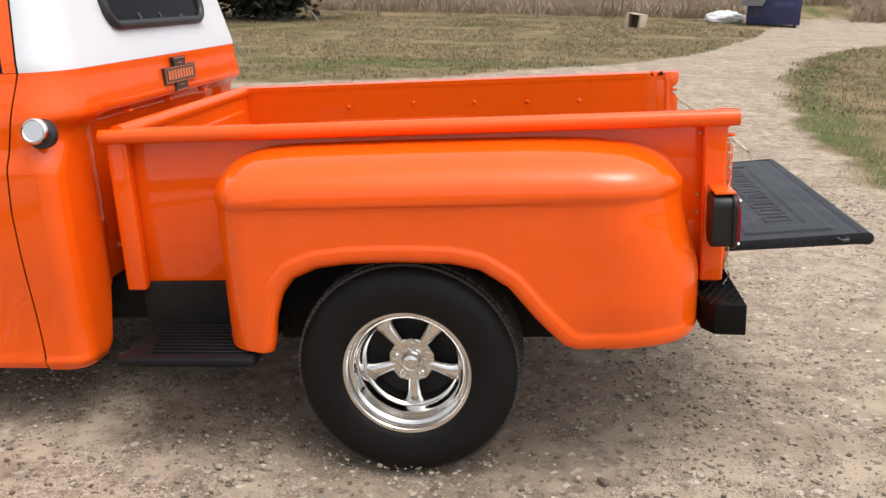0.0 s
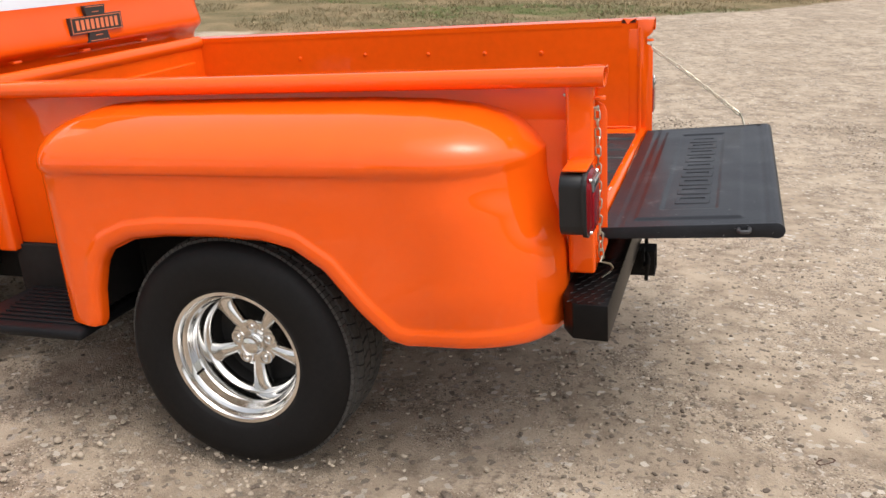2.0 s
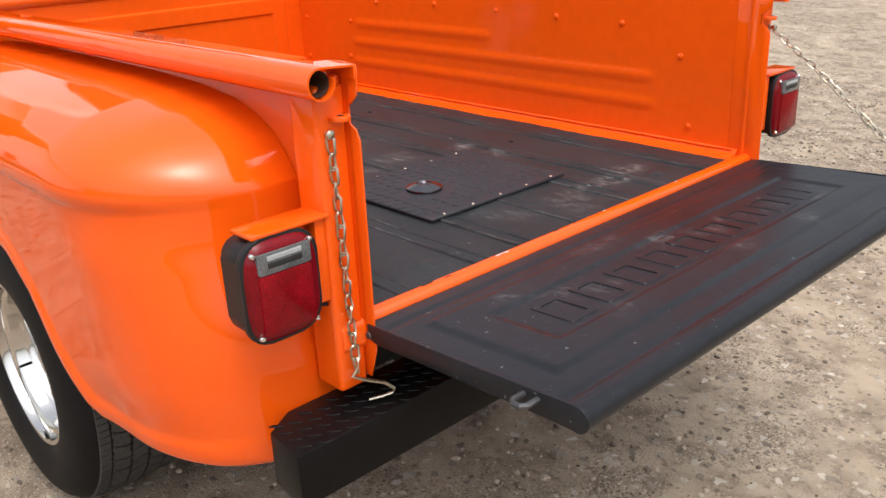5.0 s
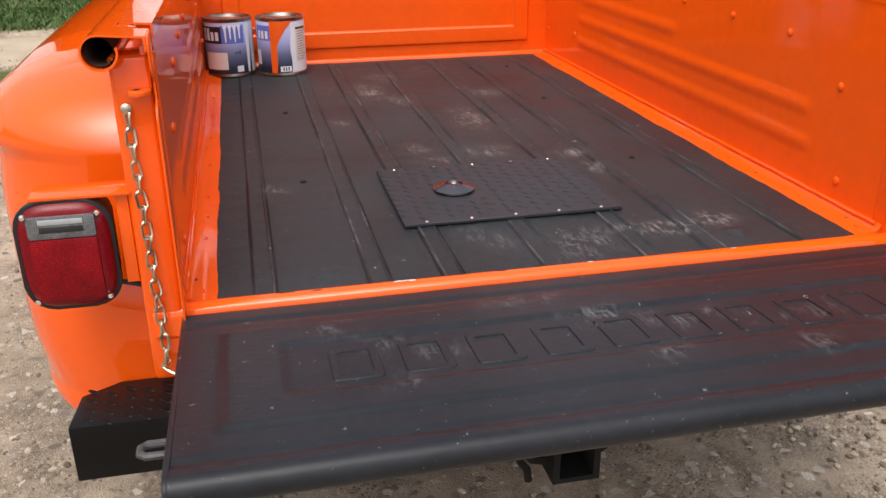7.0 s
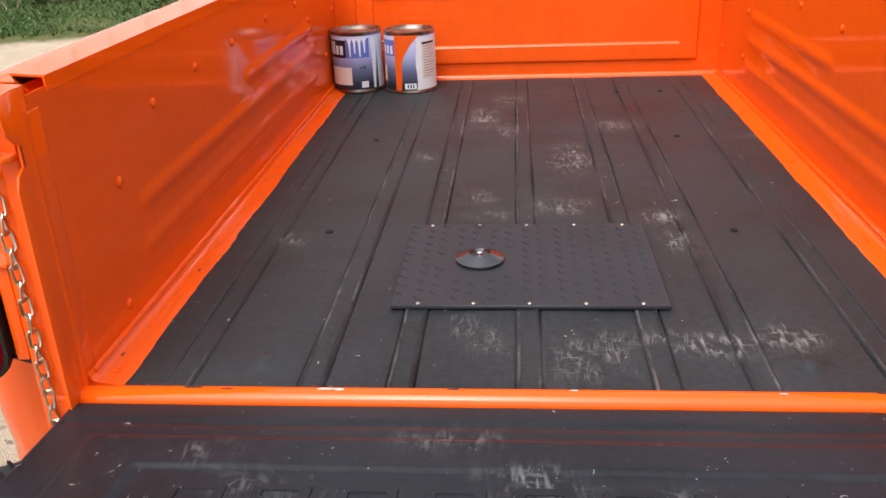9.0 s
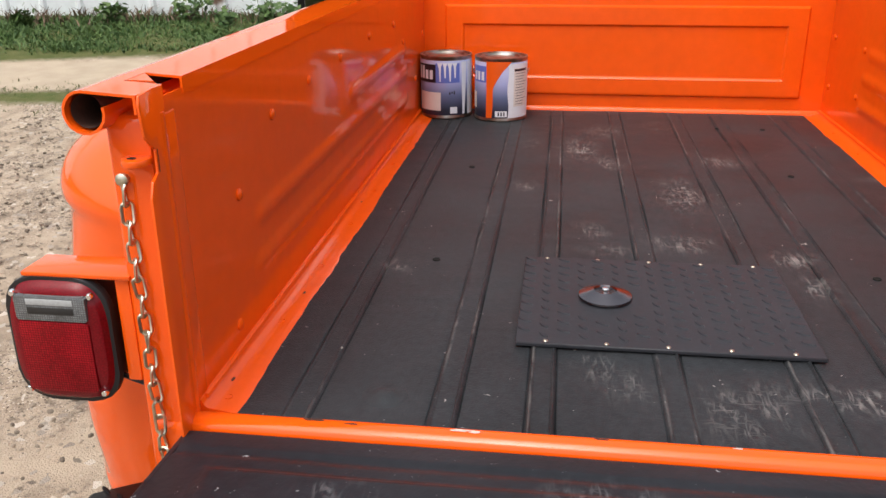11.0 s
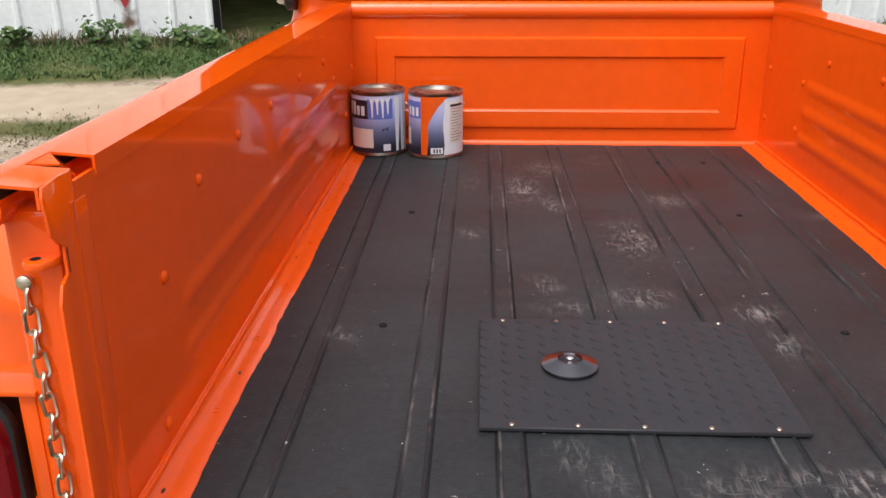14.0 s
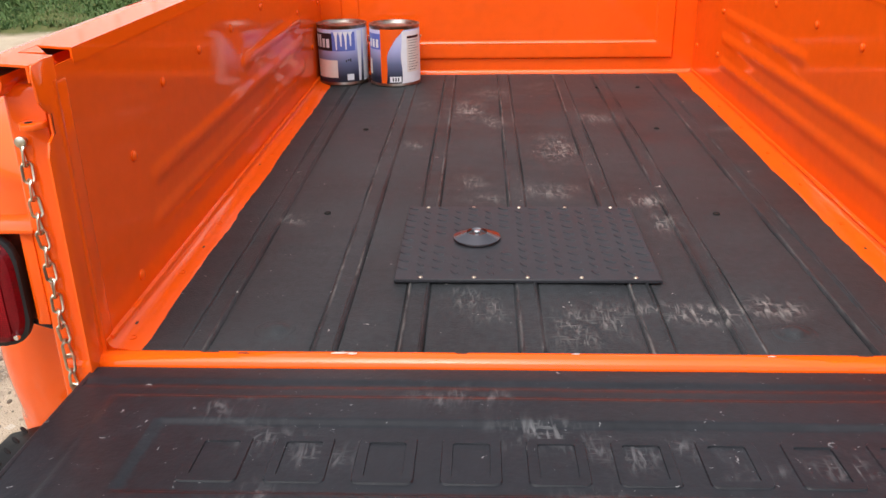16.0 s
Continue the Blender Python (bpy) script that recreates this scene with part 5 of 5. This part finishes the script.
# tail lights


def tail_light(left):
    def my(y):
        return y if left else BW - y
    yc = my(-0.148)
    out = -1 if left else 1
    bm = bmesh.new()
    prism(bm, [(yc + a, 0.816 + b) for a, b in rounded(0.060, 0.078, 0.030)], 0, -0.062, -0.004, 0.003)
    light = part("tail_light", bm, PLASTIC, truck, "square red tail light in black housing")
    bm = bmesh.new()
    prism(bm, [(yc + a, 0.816 + b) for a, b in rounded(0.068, 0.085, 0.040)], 0, -0.006, 0.006, 0.002)
    part("bezel", bm, PLASTIC, light)

    def lens_f(u, v):
        s, t = 2 * u - 1, 2 * v - 1
        k = (1 - abs(s) ** 6) * (1 - abs(t) ** 6)
        q = (abs(s) ** 3.8 + abs(t) ** 3.8) ** (1 / 3.8) if (s or t) else 1
        m = max(abs(s), abs(t))
        f = (m / q) if q else 1
        return (0.005 + 0.014 * k ** 0.4, yc + 0.0640 * s * f, 0.816 + 0.0815 * t * f)
    bm = bmesh.new()
    grid(bm, lens_f, 28, 28)
    lens = part("lens", bm, RED_LENS, light, "red ribbed lens")
    bm = bmesh.new()
    prism(bm, [(yc + a, 0.800 + b) for a, b in rounded(0.046, 0.048, 0.006, 3)], 0, 0.012, 0.0205, 0.001)
    part("lens_panel", bm, RED_GRID, lens, "red lens panel with fine grid")
    bm = bmesh.new()
    prism(bm, [(yc + a, 0.866 + b) for a, b in rounded(0.046, 0.0165, 0.004, 3)], 0, 0.012, 0.0215, 0.001)
    part("reverse_lens", bm, CLEAR_LENS, lens, "clear reversing lens")
    for z0, z1, w, mt in ((0.8705, 0.8785, 0.030, PALE_BAR), (0.8585, 0.8675, 0.030, DRUM)):
        bm = bmesh.new()
        box(bm, (0.019, yc - w, z0), (0.0221, yc + w, z1), 0.0006)
        part("lens_bar", bm, mt, lens)
    for a in (-0.050, 0.050):
        for b in (-0.066, 0.066):
            bm = bmesh.new()
            dome(bm, (0.014, yc + a, 0.816 + b), (1, 0, 0), 0.0045, 0.005)
            part("screw", bm, CHROME, light)
    bm = bmesh.new()
    ya, yb = sorted((my(-0.196), my(-0.05)))
    box(bm, (-0.056, ya + 0.006, 0.9), (0.004, yb, 0.906), 0.0015)
    box(bm, (-0.066, min(my(-0.074), my(-0.056)), 0.76), (-0.004, max(my(-0.074), my(-0.056)), 0.9), 0.0015)
    part("mount_bracket", bm, ORANGE, light, "orange mounting bracket")
    bm = bmesh.new()
    tube(bm, [(-0.02, yc - out * 0.05, 0.76), (-0.015, yc - out * 0.085, 0.752), (-0.02, yc - out * 0.10, 0.745)], 0.004, 6)
    part("cable", bm, PLASTIC, light)


tail_light(True), tail_light(False)

# tailgate chains
lk = bmesh.new()
path = [(0.0066 * math.cos(a), 0.0042 * math.cos(a) * math.sin(a), (0.0078 if math.sin(a) > 0 else -0.0078) + 0.0062 * math.sin(a)) for a in (2 * math.pi * k / 14 for k in range(14))]
tube(lk, path, 0.0021, 6, True)
link_mesh = None


def chain(points, label):
    """An eye bolt with links hung along a line."""
    global link_mesh
    p0 = Vector(points[0])
    bm = bmesh.new()
    lathe(bm, [(0, -0.016), (0.010, -0.016), (0.010, -0.012), (0.006, -0.010), (0.006, -0.002), (0.009, -0.001), (0.009, 0.003), (0.005, 0.006), (0, 0.006)], Matrix.Translation(p0 + Vector((0.0, 0, 0.006))) @ pose(0, 0, 0, 0, 90, 0) @ Matrix.Scale(0.85, 4), 16)
    ch = part("tailgate_chain", bm, ZINC, truck, label)
    pts = [Vector(p) for p in points]
    seg = [(b - a).length for a, b in zip(pts, pts[1:])]
    n = int(sum(seg) / 0.0226)
    r = random.Random(5)
    for k in range(n):
        d = (k + 0.5) * sum(seg) / n
        i = 0
        while d > seg[i]:
            d -= seg[i]
            i += 1
        c, w = pts[i].lerp(pts[i + 1], d / seg[i]), (pts[i + 1] - pts[i]).normalized()
        m = Matrix.Translation(c) @ w.to_track_quat("Z", "X").to_matrix().to_4x4() @ pose(0, 0, 0, 0, 0, 90 * (k % 2) + 42 + r.uniform(-14, 14)) @ pose(0, 0, 0, 0, r.uniform(-5, 5), 0)
        if link_mesh is None:
            o = part("link", lk, ZINC, ch)
            o.matrix_basis, link_mesh = m, o.data
        else:
            share("link", link_mesh, ch, m)
    return ch


ch = chain([(0.008, -0.038, 1.022), (0.009, -0.035, 0.9), (0.010, -0.033, 0.75), (0.014, -0.031, 0.625)], "zinc-plated chain hanging loose from the bed corner")
bm = bmesh.new()
tube(bm, [(0.016, -0.031, 0.632), (0.012, -0.04, 0.618), (0.02, -0.028, 0.612), (0.032, 0.01, 0.594), (0.036, 0.026, 0.578), (0.03, 0.03, 0.566), (0.018, 0.012, 0.560), (0.01, -0.01, 0.560)], 0.0032, 8)
part("hook", bm, ZINC, ch)
ch = chain([(0.016, 1.306, 1.02), (0.12, 1.307, 0.944), (0.24, 1.308, 0.848), (0.355, 1.308, 0.752)], "zinc-plated chain stretched to the lowered tailgate")
bm = bmesh.new()
tube(bm, [(0.352, 1.308, 0.758), (0.362, 1.308, 0.742), (0.374, 1.300, 0.706), (0.384, 1.298, 0.698), (0.390, 1.300, 0.708), (0.386, 1.304, 0.722)], 0.0032, 8)
part("hook", bm, ZINC, ch)

# ---- cab ----
CY0, CY1 = -0.225, BW + 0.225


def cab_inset(z):
    """Side inset, rear inset at a height."""
    s = 0.02 * (1 - sstep(0.335, 0.37, z)) + 0.008 * (1 - sstep(0.375, 0.385, z)) * -1 + 0.02 * (1 - sstep(0.45, 0.8, z)) + 0.035 * sstep(1.18, 1.36, z) + 0.30 * max(0, z - 1.36)
    s -= 0.014 * sstep(1.10, 1.02, z)
    b = 0.02 * (1 - sstep(0.335, 0.37, z)) + 0.062 * (1 - sstep(1.14, 1.195, z)) + 0.012 * sstep(1.2, 1.34, z) + 0.20 * max(0, z - 1.34)
    top = max(0.0, z - 1.74)
    return s + 1.4 * top * top * 8, b + 1.2 * top * top * 8


def seam_x(z):
    return lerp_table([(0.36, -2.25), (0.9, -2.262), (1.05, -2.25), (1.20, -2.215), (1.34, -2.185), (1.56, -2.21), (1.9, -2.30)], z)


def cab_point(u, z, front_x):
    """Round the cab's rear from the left seam over the back to the right seam."""
    s, b = cab_inset(z)
    y0, y1, xr = CY0 + s, CY1 - s, -2.035 - b
    r = max(0.04, min(0.15 - 0.08 * (1 - sstep(1.0, 1.19, z)), xr - front_x - 0.012))
    front_x = min(front_x, xr - r - 0.004)
    segs = [abs(front_x - (xr - r)), math.pi / 2 * r, (y1 - y0) - 2 * r, math.pi / 2 * r, abs(front_x - (xr - r))]
    share_ = [0.16, 0.18, 0.32, 0.18, 0.16]
    acc = 0.0
    for k in range(5):
        if u <= acc + share_[k] + 1e-9:
            t = (u - acc) / share_[k]
            break
        acc += share_[k]
    if k == 0:
        return Vector((front_x + t * (xr - r - front_x), y0, z))
    if k == 1:
        a = math.pi / 2 * t
        return Vector((xr - r + r * math.sin(a), y0 + r - r * math.cos(a), z))
    if k == 2:
        p = Vector((xr, y0 + r + t * (y1 - y0 - 2 * r), z))
    if k == 3:
        a = math.pi / 2 * t
        return Vector((xr - r + r * math.cos(a), y1 - r + r * math.sin(a), z))
    if k == 4:
        return Vector((xr - r + t * (front_x - xr + r), y1, z))
    return p


def cab_shell(z0, z1, nz, recess=True):
    bm = bmesh.new()

    def f(u, v):
        za = z0
        if recess:
            ya = cab_point(u, 0.7, seam_x(0.7)).y
            za += 0.25 * sstep(-0.09, 0.0, ya) * (1 - sstep(BW, BW + 0.09, ya))
        z = za + (z1 - za) * v
        p = cab_point(u, z, seam_x(z))
        if recess:   # the back is set in below the belt, behind the bed
            k = (1 - sstep(1.150, 1.190, z)) * sstep(0.0, 0.06, p.y) * (1 - sstep(BW - 0.06, BW, p.y))
            p.x -= 0.02 * k
        return p
    return grid(bm, f, 200, nz)


cab = part("cab_body", cab_shell(0.338, 1.336, 80), ORANGE, truck, "orange rounded cab body", 50, solid=0.003)
part("cab_top", cab_shell(1.3365, 1.86, 40, False), WHITE, truck, "white painted cab top", 50, solid=0.003)
bm = bmesh.new()


box(bm, (-3.15, 0.115, 1.845), (-2.285, BW - 0.115, 1.892), 0.022, 4)
part("roof", bm, WHITE, truck, "white cab roof")
bm = bmesh.new()
box(bm, (-3.175, CY0 + 0.012, 0.40), (-3.152, CY1 - 0.012, 1.337), 0.008)
part("cowl_wall", bm, ORANGE, truck)
bm = bmesh.new()
prism(bm, [(CY0 + 0.05, 1.34), (CY1 - 0.05, 1.34), (BW - 0.12, 1.86), (0.12, 1.86)], 0, -3.17, -3.155, 0.0)
part("windscreen", bm, GLASS, truck)
for k in range(3):
    y = 0.25 + 0.36 * k
    bm = bmesh.new()
    box(bm, (-2.082, y - 0.02, 1.155), (-2.05, y + 0.02, 1.166), 0.004)
    part("back_bracket", bm, ORANGE, cab)
bm = bmesh.new()
box(bm, (-3.2, CY0 + 0.06, 0.45), (-2.2, CY1 - 0.06, 0.50), 0.01)
part("cab_floor", bm, BLACK_MATT, cab)
for left in (True, False):
    bm = bmesh.new()

    def door_f(u, v, left=left):
        z = 0.345 + (1.335 - 0.345) * v
        y = CY0 + cab_inset(z)[0]
        return (-3.15 + (seam_x(z) - 0.007 + 3.15) * u, y if left else BW - y, z)
    grid(bm, door_f, 30, 60)
    door = part("door", bm, ORANGE, truck, "orange cab door", 50, solid=0.004)
    bm = bmesh.new()

    def pillar_f(u, v, left=left):
        z = 1.337 + 0.52 * v
        y = CY0 + cab_inset(z)[0]
        return (seam_x(z) - 0.007 - 0.045 * (1 - u), y if left else BW - y, z)
    grid(bm, pillar_f, 4, 30)
    part("window_frame", bm, ORANGE, door)
    bm = bmesh.new()

    def pane_f(u, v, left=left):
        z = 1.337 + 0.46 * v
        y = CY0 + cab_inset(z)[0] + 0.012
        return (-3.0 + (seam_x(z) - 0.052 + 3.0) * u, y if left else BW - y, z)
    grid(bm, pane_f, 8, 8)
    part("window_pane", bm, GLASS, door)
    bm = bmesh.new()
    yy = (CY0 - 0.028) if left else (BW - CY0 + 0.028)
    tube(bm, [(-2.345, yy + (0.035 if left else -0.035), 1.235), (-2.35, yy, 1.235), (-2.38, yy - 0.004, 1.235), (-2.46, yy, 1.235)], 0.012, 10)
    part("door_handle", bm, CHROME, door, "chrome door handle")
    bm = bmesh.new()
    grid(bm, lambda u, v, left=left: (lambda z: (seam_x(z) - 0.02 + 0.04 * u, (CY0 + cab_inset(z)[0] + 0.012) if left else BW - (CY0 + cab_inset(z)[0] + 0.012), z))(0.4 + 1.4 * v), 2, 40)
    part("door_jamb", bm, BLACK_MATT, door)

# back window
def win_x(z):
    return -2.035 - cab_inset(z)[1] + 0.004


win = [(0.635 + a, 1.66 + b) for a, b in rounded(0.43, 0.20, 0.07, 6)]


def pane_point(u, v):
    z = 1.46 + 0.40 * v
    d = max(0.0, abs(z - 1.66) - 0.13)
    half = 0.36 + math.sqrt(max(0.0, 0.07 ** 2 - d * d))
    return (win_x(z), 0.635 + half * (2 * u - 1), z)


bm = bmesh.new()
grid(bm, pane_point, 8, 28)
pane = part("back_window", bm, GLASS, truck, "dark back window in black rubber", solid=0.004)
bm = bmesh.new()
tube(bm, [(win_x(z) + 0.004, y, z) for y, z in win], 0.017, 10, True)
part("gasket", bm, GASKET, pane)
for yy, ww in ((0.46, 0.012), (0.64, 0.008), (0.84, 0.016)):
    bm = bmesh.new()
    vv = [bm.verts.new((win_x(z) + 0.005, yy + s_ * ww, z)) for s_, z in ((-1, 1.47), (1, 1.47), (1, 1.85), (-1, 1.85))]
    bm.faces.new(vv)
    part("slider_bar", bm, GASKET, pane, solid=0.004)

# emblem on the cab's back, plain shapes
bm = bmesh.new()
ez, ey, ex = 1.256, 0.665, -2.030
prism(bm, [(ey + a, ez + b) for a, b in ((-0.15, -0.034), (0.15, -0.030), (0.15, 0.034), (-0.15, 0.030))], 0, ex - 0.01, ex + 0.0045)
for sg in (-1, 1):
    prism(bm, [(ey + a, ez + sg * b) for a, b in ((-0.05, 0.024), (0.05, 0.024), (0.062, 0.068), (-0.062, 0.068))], 0, ex - 0.01, ex + 0.004)
emb = part("emblem", bm, EMBLEM, truck, "dark cross-shaped emblem with pale orange lines")
bm = bmesh.new()
for y0, y1, z0, z1 in ((-0.144, 0.144, 0.0262, 0.0290), (-0.144, 0.144, -0.0290, -0.0262), (-0.144, -0.1405, -0.0262, 0.0262), (0.1405, 0.144, -0.0262, 0.0262), (-0.052, 0.052, 0.0615, 0.0640), (-0.052, 0.052, -0.0640, -0.0615), (-0.02, 0.02, 0.0420, 0.0445), (-0.02, 0.02, -0.0445, -0.0420)):
    box(bm, (ex, ey + y0, ez + z0), (ex + 0.0052, ey + y1, ez + z1), 0.0)
part("inset_line", bm, EMBLEM_RED, emb)
bm = bmesh.new()
box(bm, (0, -0.0085, -0.0185), (0.0058, 0.0085, 0.0185), 0.0)
bar = part("bar", bm, EMBLEM_RED, emb)
bar.matrix_basis = pose(ex, ey - 0.112, ez)
for k in range(1, 9):
    share("bar", bar.data, emb, pose(ex, ey - 0.112 + 0.028 * k, ez))

# fuel cap
bm = bmesh.new()
lathe(bm, [(0, -0.02), (0.047, -0.02), (0.047, 0.006), (0.040, 0.012), (0, 0.012)], pose(-2.128, CY0 + 0.004, 1.148, 90, 0, 0), 32)
fuel = part("fuel_neck", bm, GASKET, truck, "black rubber fuel filler collar")
bm = bmesh.new()
lathe(bm, [(0.040, 0.010), (0.042, 0.026), (0.039, 0.034), (0.034, 0.037), (0.031, 0.035), (0.030, 0.035), (0.012, 0.0352), (0, 0.0352)], pose(-2.135, CY0 + 0.004, 1.155, 76, 0, 8), 32)
part("fuel_cap", bm, ALLOY, fuel, "chrome fuel cap", 25)

# ---- paint cans in the bed ----


def label_mat():
    m = mat("label_fade", (0.4, 0.45, 0.7), 0.42)
    n, link = m.node_tree.nodes, m.node_tree.links.new
    tc = n.new("ShaderNodeTexCoord")
    sp = n.new("ShaderNodeSeparateXYZ")
    cr = n.new("ShaderNodeValToRGB")
    link(tc.outputs["Object"], sp.inputs[0])
    mr = n.new("ShaderNodeMapRange")
    mr.inputs[1].default_value, mr.inputs[2].default_value = 0.01, 0.18
    link(sp.outputs[2], mr.inputs[0])
    link(mr.outputs[0], cr.inputs[0])
    e = cr.color_ramp.elements
    e[0].position, e[0].color = 0.1, (0.012, 0.014, 0.03, 1)
    e[1].position, e[1].color = 0.62, (0.34, 0.37, 0.62, 1)
    x = cr.color_ramp.elements.new(0.36)
    x.color = (0.10, 0.12, 0.22, 1)
    x = cr.color_ramp.elements.new(0.85)
    x.color = (0.50, 0.55, 0.78, 1)
    link(cr.outputs[0], n["Principled BSDF"].inputs["Base Color"])
    return m


LABEL_FADE = label_mat()
CR, CH = 0.081, 0.192


def wrap(name, a0, a1, z0, z1, lift, material, can, edge=None, n=18):
    """A piece of label round the can from angle a0 to a1 (degrees, 0 faces the tailgate)."""
    bm = bmesh.new()

    def f(u, v):
        lo, hi = a0, a1
        if edge:
            lo, hi = edge(v)
        a = radians(lo + (hi - lo) * u)
        return ((CR + lift) * math.cos(a), (CR + lift) * math.sin(a), z0 + (z1 - z0) * v)
    grid(bm, f, n, 12)
    return part(name, bm, material, can, solid=0.0006)


def paint_can(x, y, turn, which):
    can = thing("paint_can", RAKE @ pose(x, y, FZ + 0.003, 0, 0, turn), "gallon metal paint can with blue and dark label" if which == 0 else "gallon metal paint can with orange paint run down its label", "paint can", "paint cans in the bed")
    bm = bmesh.new()
    lathe(bm, [(0, 0.004), (CR - 0.003, 0.004), (CR + 0.0015, 0.0), (CR + 0.002, 0.004), (CR, 0.008), (CR, CH - 0.008), (CR + 0.002, CH - 0.004), (CR + 0.0015, CH), (CR - 0.004, CH), (CR - 0.006, CH - 0.006), (CR - 0.016, CH - 0.007), (CR - 0.018, CH - 0.002), (CR - 0.021, CH - 0.002), (CR - 0.024, CH - 0.008), (0, CH - 0.007)], Matrix(), 64)
    part("tin_body", bm, TIN, can)
    wrap("label", -150, 150, 0.010, CH - 0.012, 0.0006, LABEL_FADE, can, n=60)
    if which == 0:
        wrap("title_block", -64, -8, 0.112, 0.168, 0.0012, LABEL_DARK, can)
        wrap("title_block", -8, 46, 0.112, 0.172, 0.0012, LABEL_BLUE, can)
        for k in range(4):
            wrap("title_bar", -59 + 12 * k, -51 + 12 * k, 0.122, 0.162 if k in (0, 1) else 0.150, 0.0018, LABEL_WHITE, can, n=3)
        for k in range(4):
            wrap("paint_run", -4 + 11 * k, 3 + 11 * k, 0.116 + 0.011 * (k % 2), 0.173, 0.0018, LABEL_WHITE, can, edge=lambda v, k=k: (1 + 11 * k - 2.2 * v - 2.5 * sstep(0.7, 1, v), 3.5 + 11 * k + 1.2 * v + 2.5 * sstep(0.75, 1, v)), n=4)
        wrap("blank_patch", -56, 3, 0.025, 0.082, 0.0012, LABEL_CREAM, can)
        for k in range(3):
            wrap("small_mark", 22 + 5 * k, 25 + 5 * k, 0.076 + 0.003 * (k % 2), 0.083 + 0.002 * k, 0.0012, LABEL_DARK, can, n=2)
        wrap("small_mark", 24, 40, 0.016, 0.036, 0.0012, LABEL_WHITE, can, n=4)
        wrap("white_streak", 50, 66, 0.012, 0.175, 0.0012, LABEL_WHITE, can, edge=lambda v: (54 - 3 * v, 60 + 6 * v))
        wrap("white_side", 70, 150, 0.010, 0.176, 0.0012, LABEL_WHITE, can)
        wrap("red_drip", -88, -66, 0.09, 0.17, 0.0012, LABEL_DARK, can, edge=lambda v: (-90, -78 + 10 * v))
    else:
        wrap("title_block", -80, -33, 0.118, 0.168, 0.0012, LABEL_BLUE, can)
        for k in range(3):
            wrap("title_bar", -70 + 12 * k, -63 + 12 * k, 0.124, 0.150, 0.0018, LABEL_WHITE, can, n=3)
        wrap("blank_patch", -88, -66, 0.035, 0.085, 0.0012, LABEL_CREAM, can)
        wrap("orange_run", -34, -10, 0.010, 0.183, 0.0016, DRIP, can, edge=lambda v: (-33, -20 + 3 * math.sin(5 * v) + 34 * sstep(0.45, 1.0, v) + 12 * sstep(0.85, 1, v)), n=12)
        wrap("white_side", 16, 140, 0.010, 0.176, 0.0012, LABEL_WHITE, can, edge=lambda v: (16 + 1.5 * math.sin(9 * v), 140))
        wrap("text_panel", 29, 70, 0.045, 0.162, 0.0018, LABEL_CREAM, can)
        wrap("panel_heading", 30, 66, 0.153, 0.160, 0.0022, LABEL_DARK, can, n=8)
        for k in range(12):
            wrap("text_bar", 33, 64 - 5 * (k % 3), 0.1455 - 0.0085 * k, 0.1468 - 0.0085 * k, 0.0022, LABEL_DARK, can, n=6)
        wrap("small_mark", -12, 14, 0.014, 0.032, 0.0014, LABEL_WHITE, can, n=6)
        for k in range(3):
            wrap("code_bar", -6 + 6 * k, -3 + 6 * k, 0.017, 0.029, 0.0019, LABEL_DARK, can, n=2)
    bm = bmesh.new()
    tube(bm, [((CR + 0.006) * math.cos(a) * 1.0, (CR + 0.006) * math.sin(a), 0.15 - 0.09 * math.sin((a - 1.7) / 2.9 * math.pi)) for a in (1.7 + 2.9 * k / 16 for k in range(17))], 0.0014, 6)
    part("bail_handle", bm, ZINC, can)
    return can


paint_can(-1.872, 0.085, -8, 0)
paint_can(-1.848, 0.262, 4, 1)
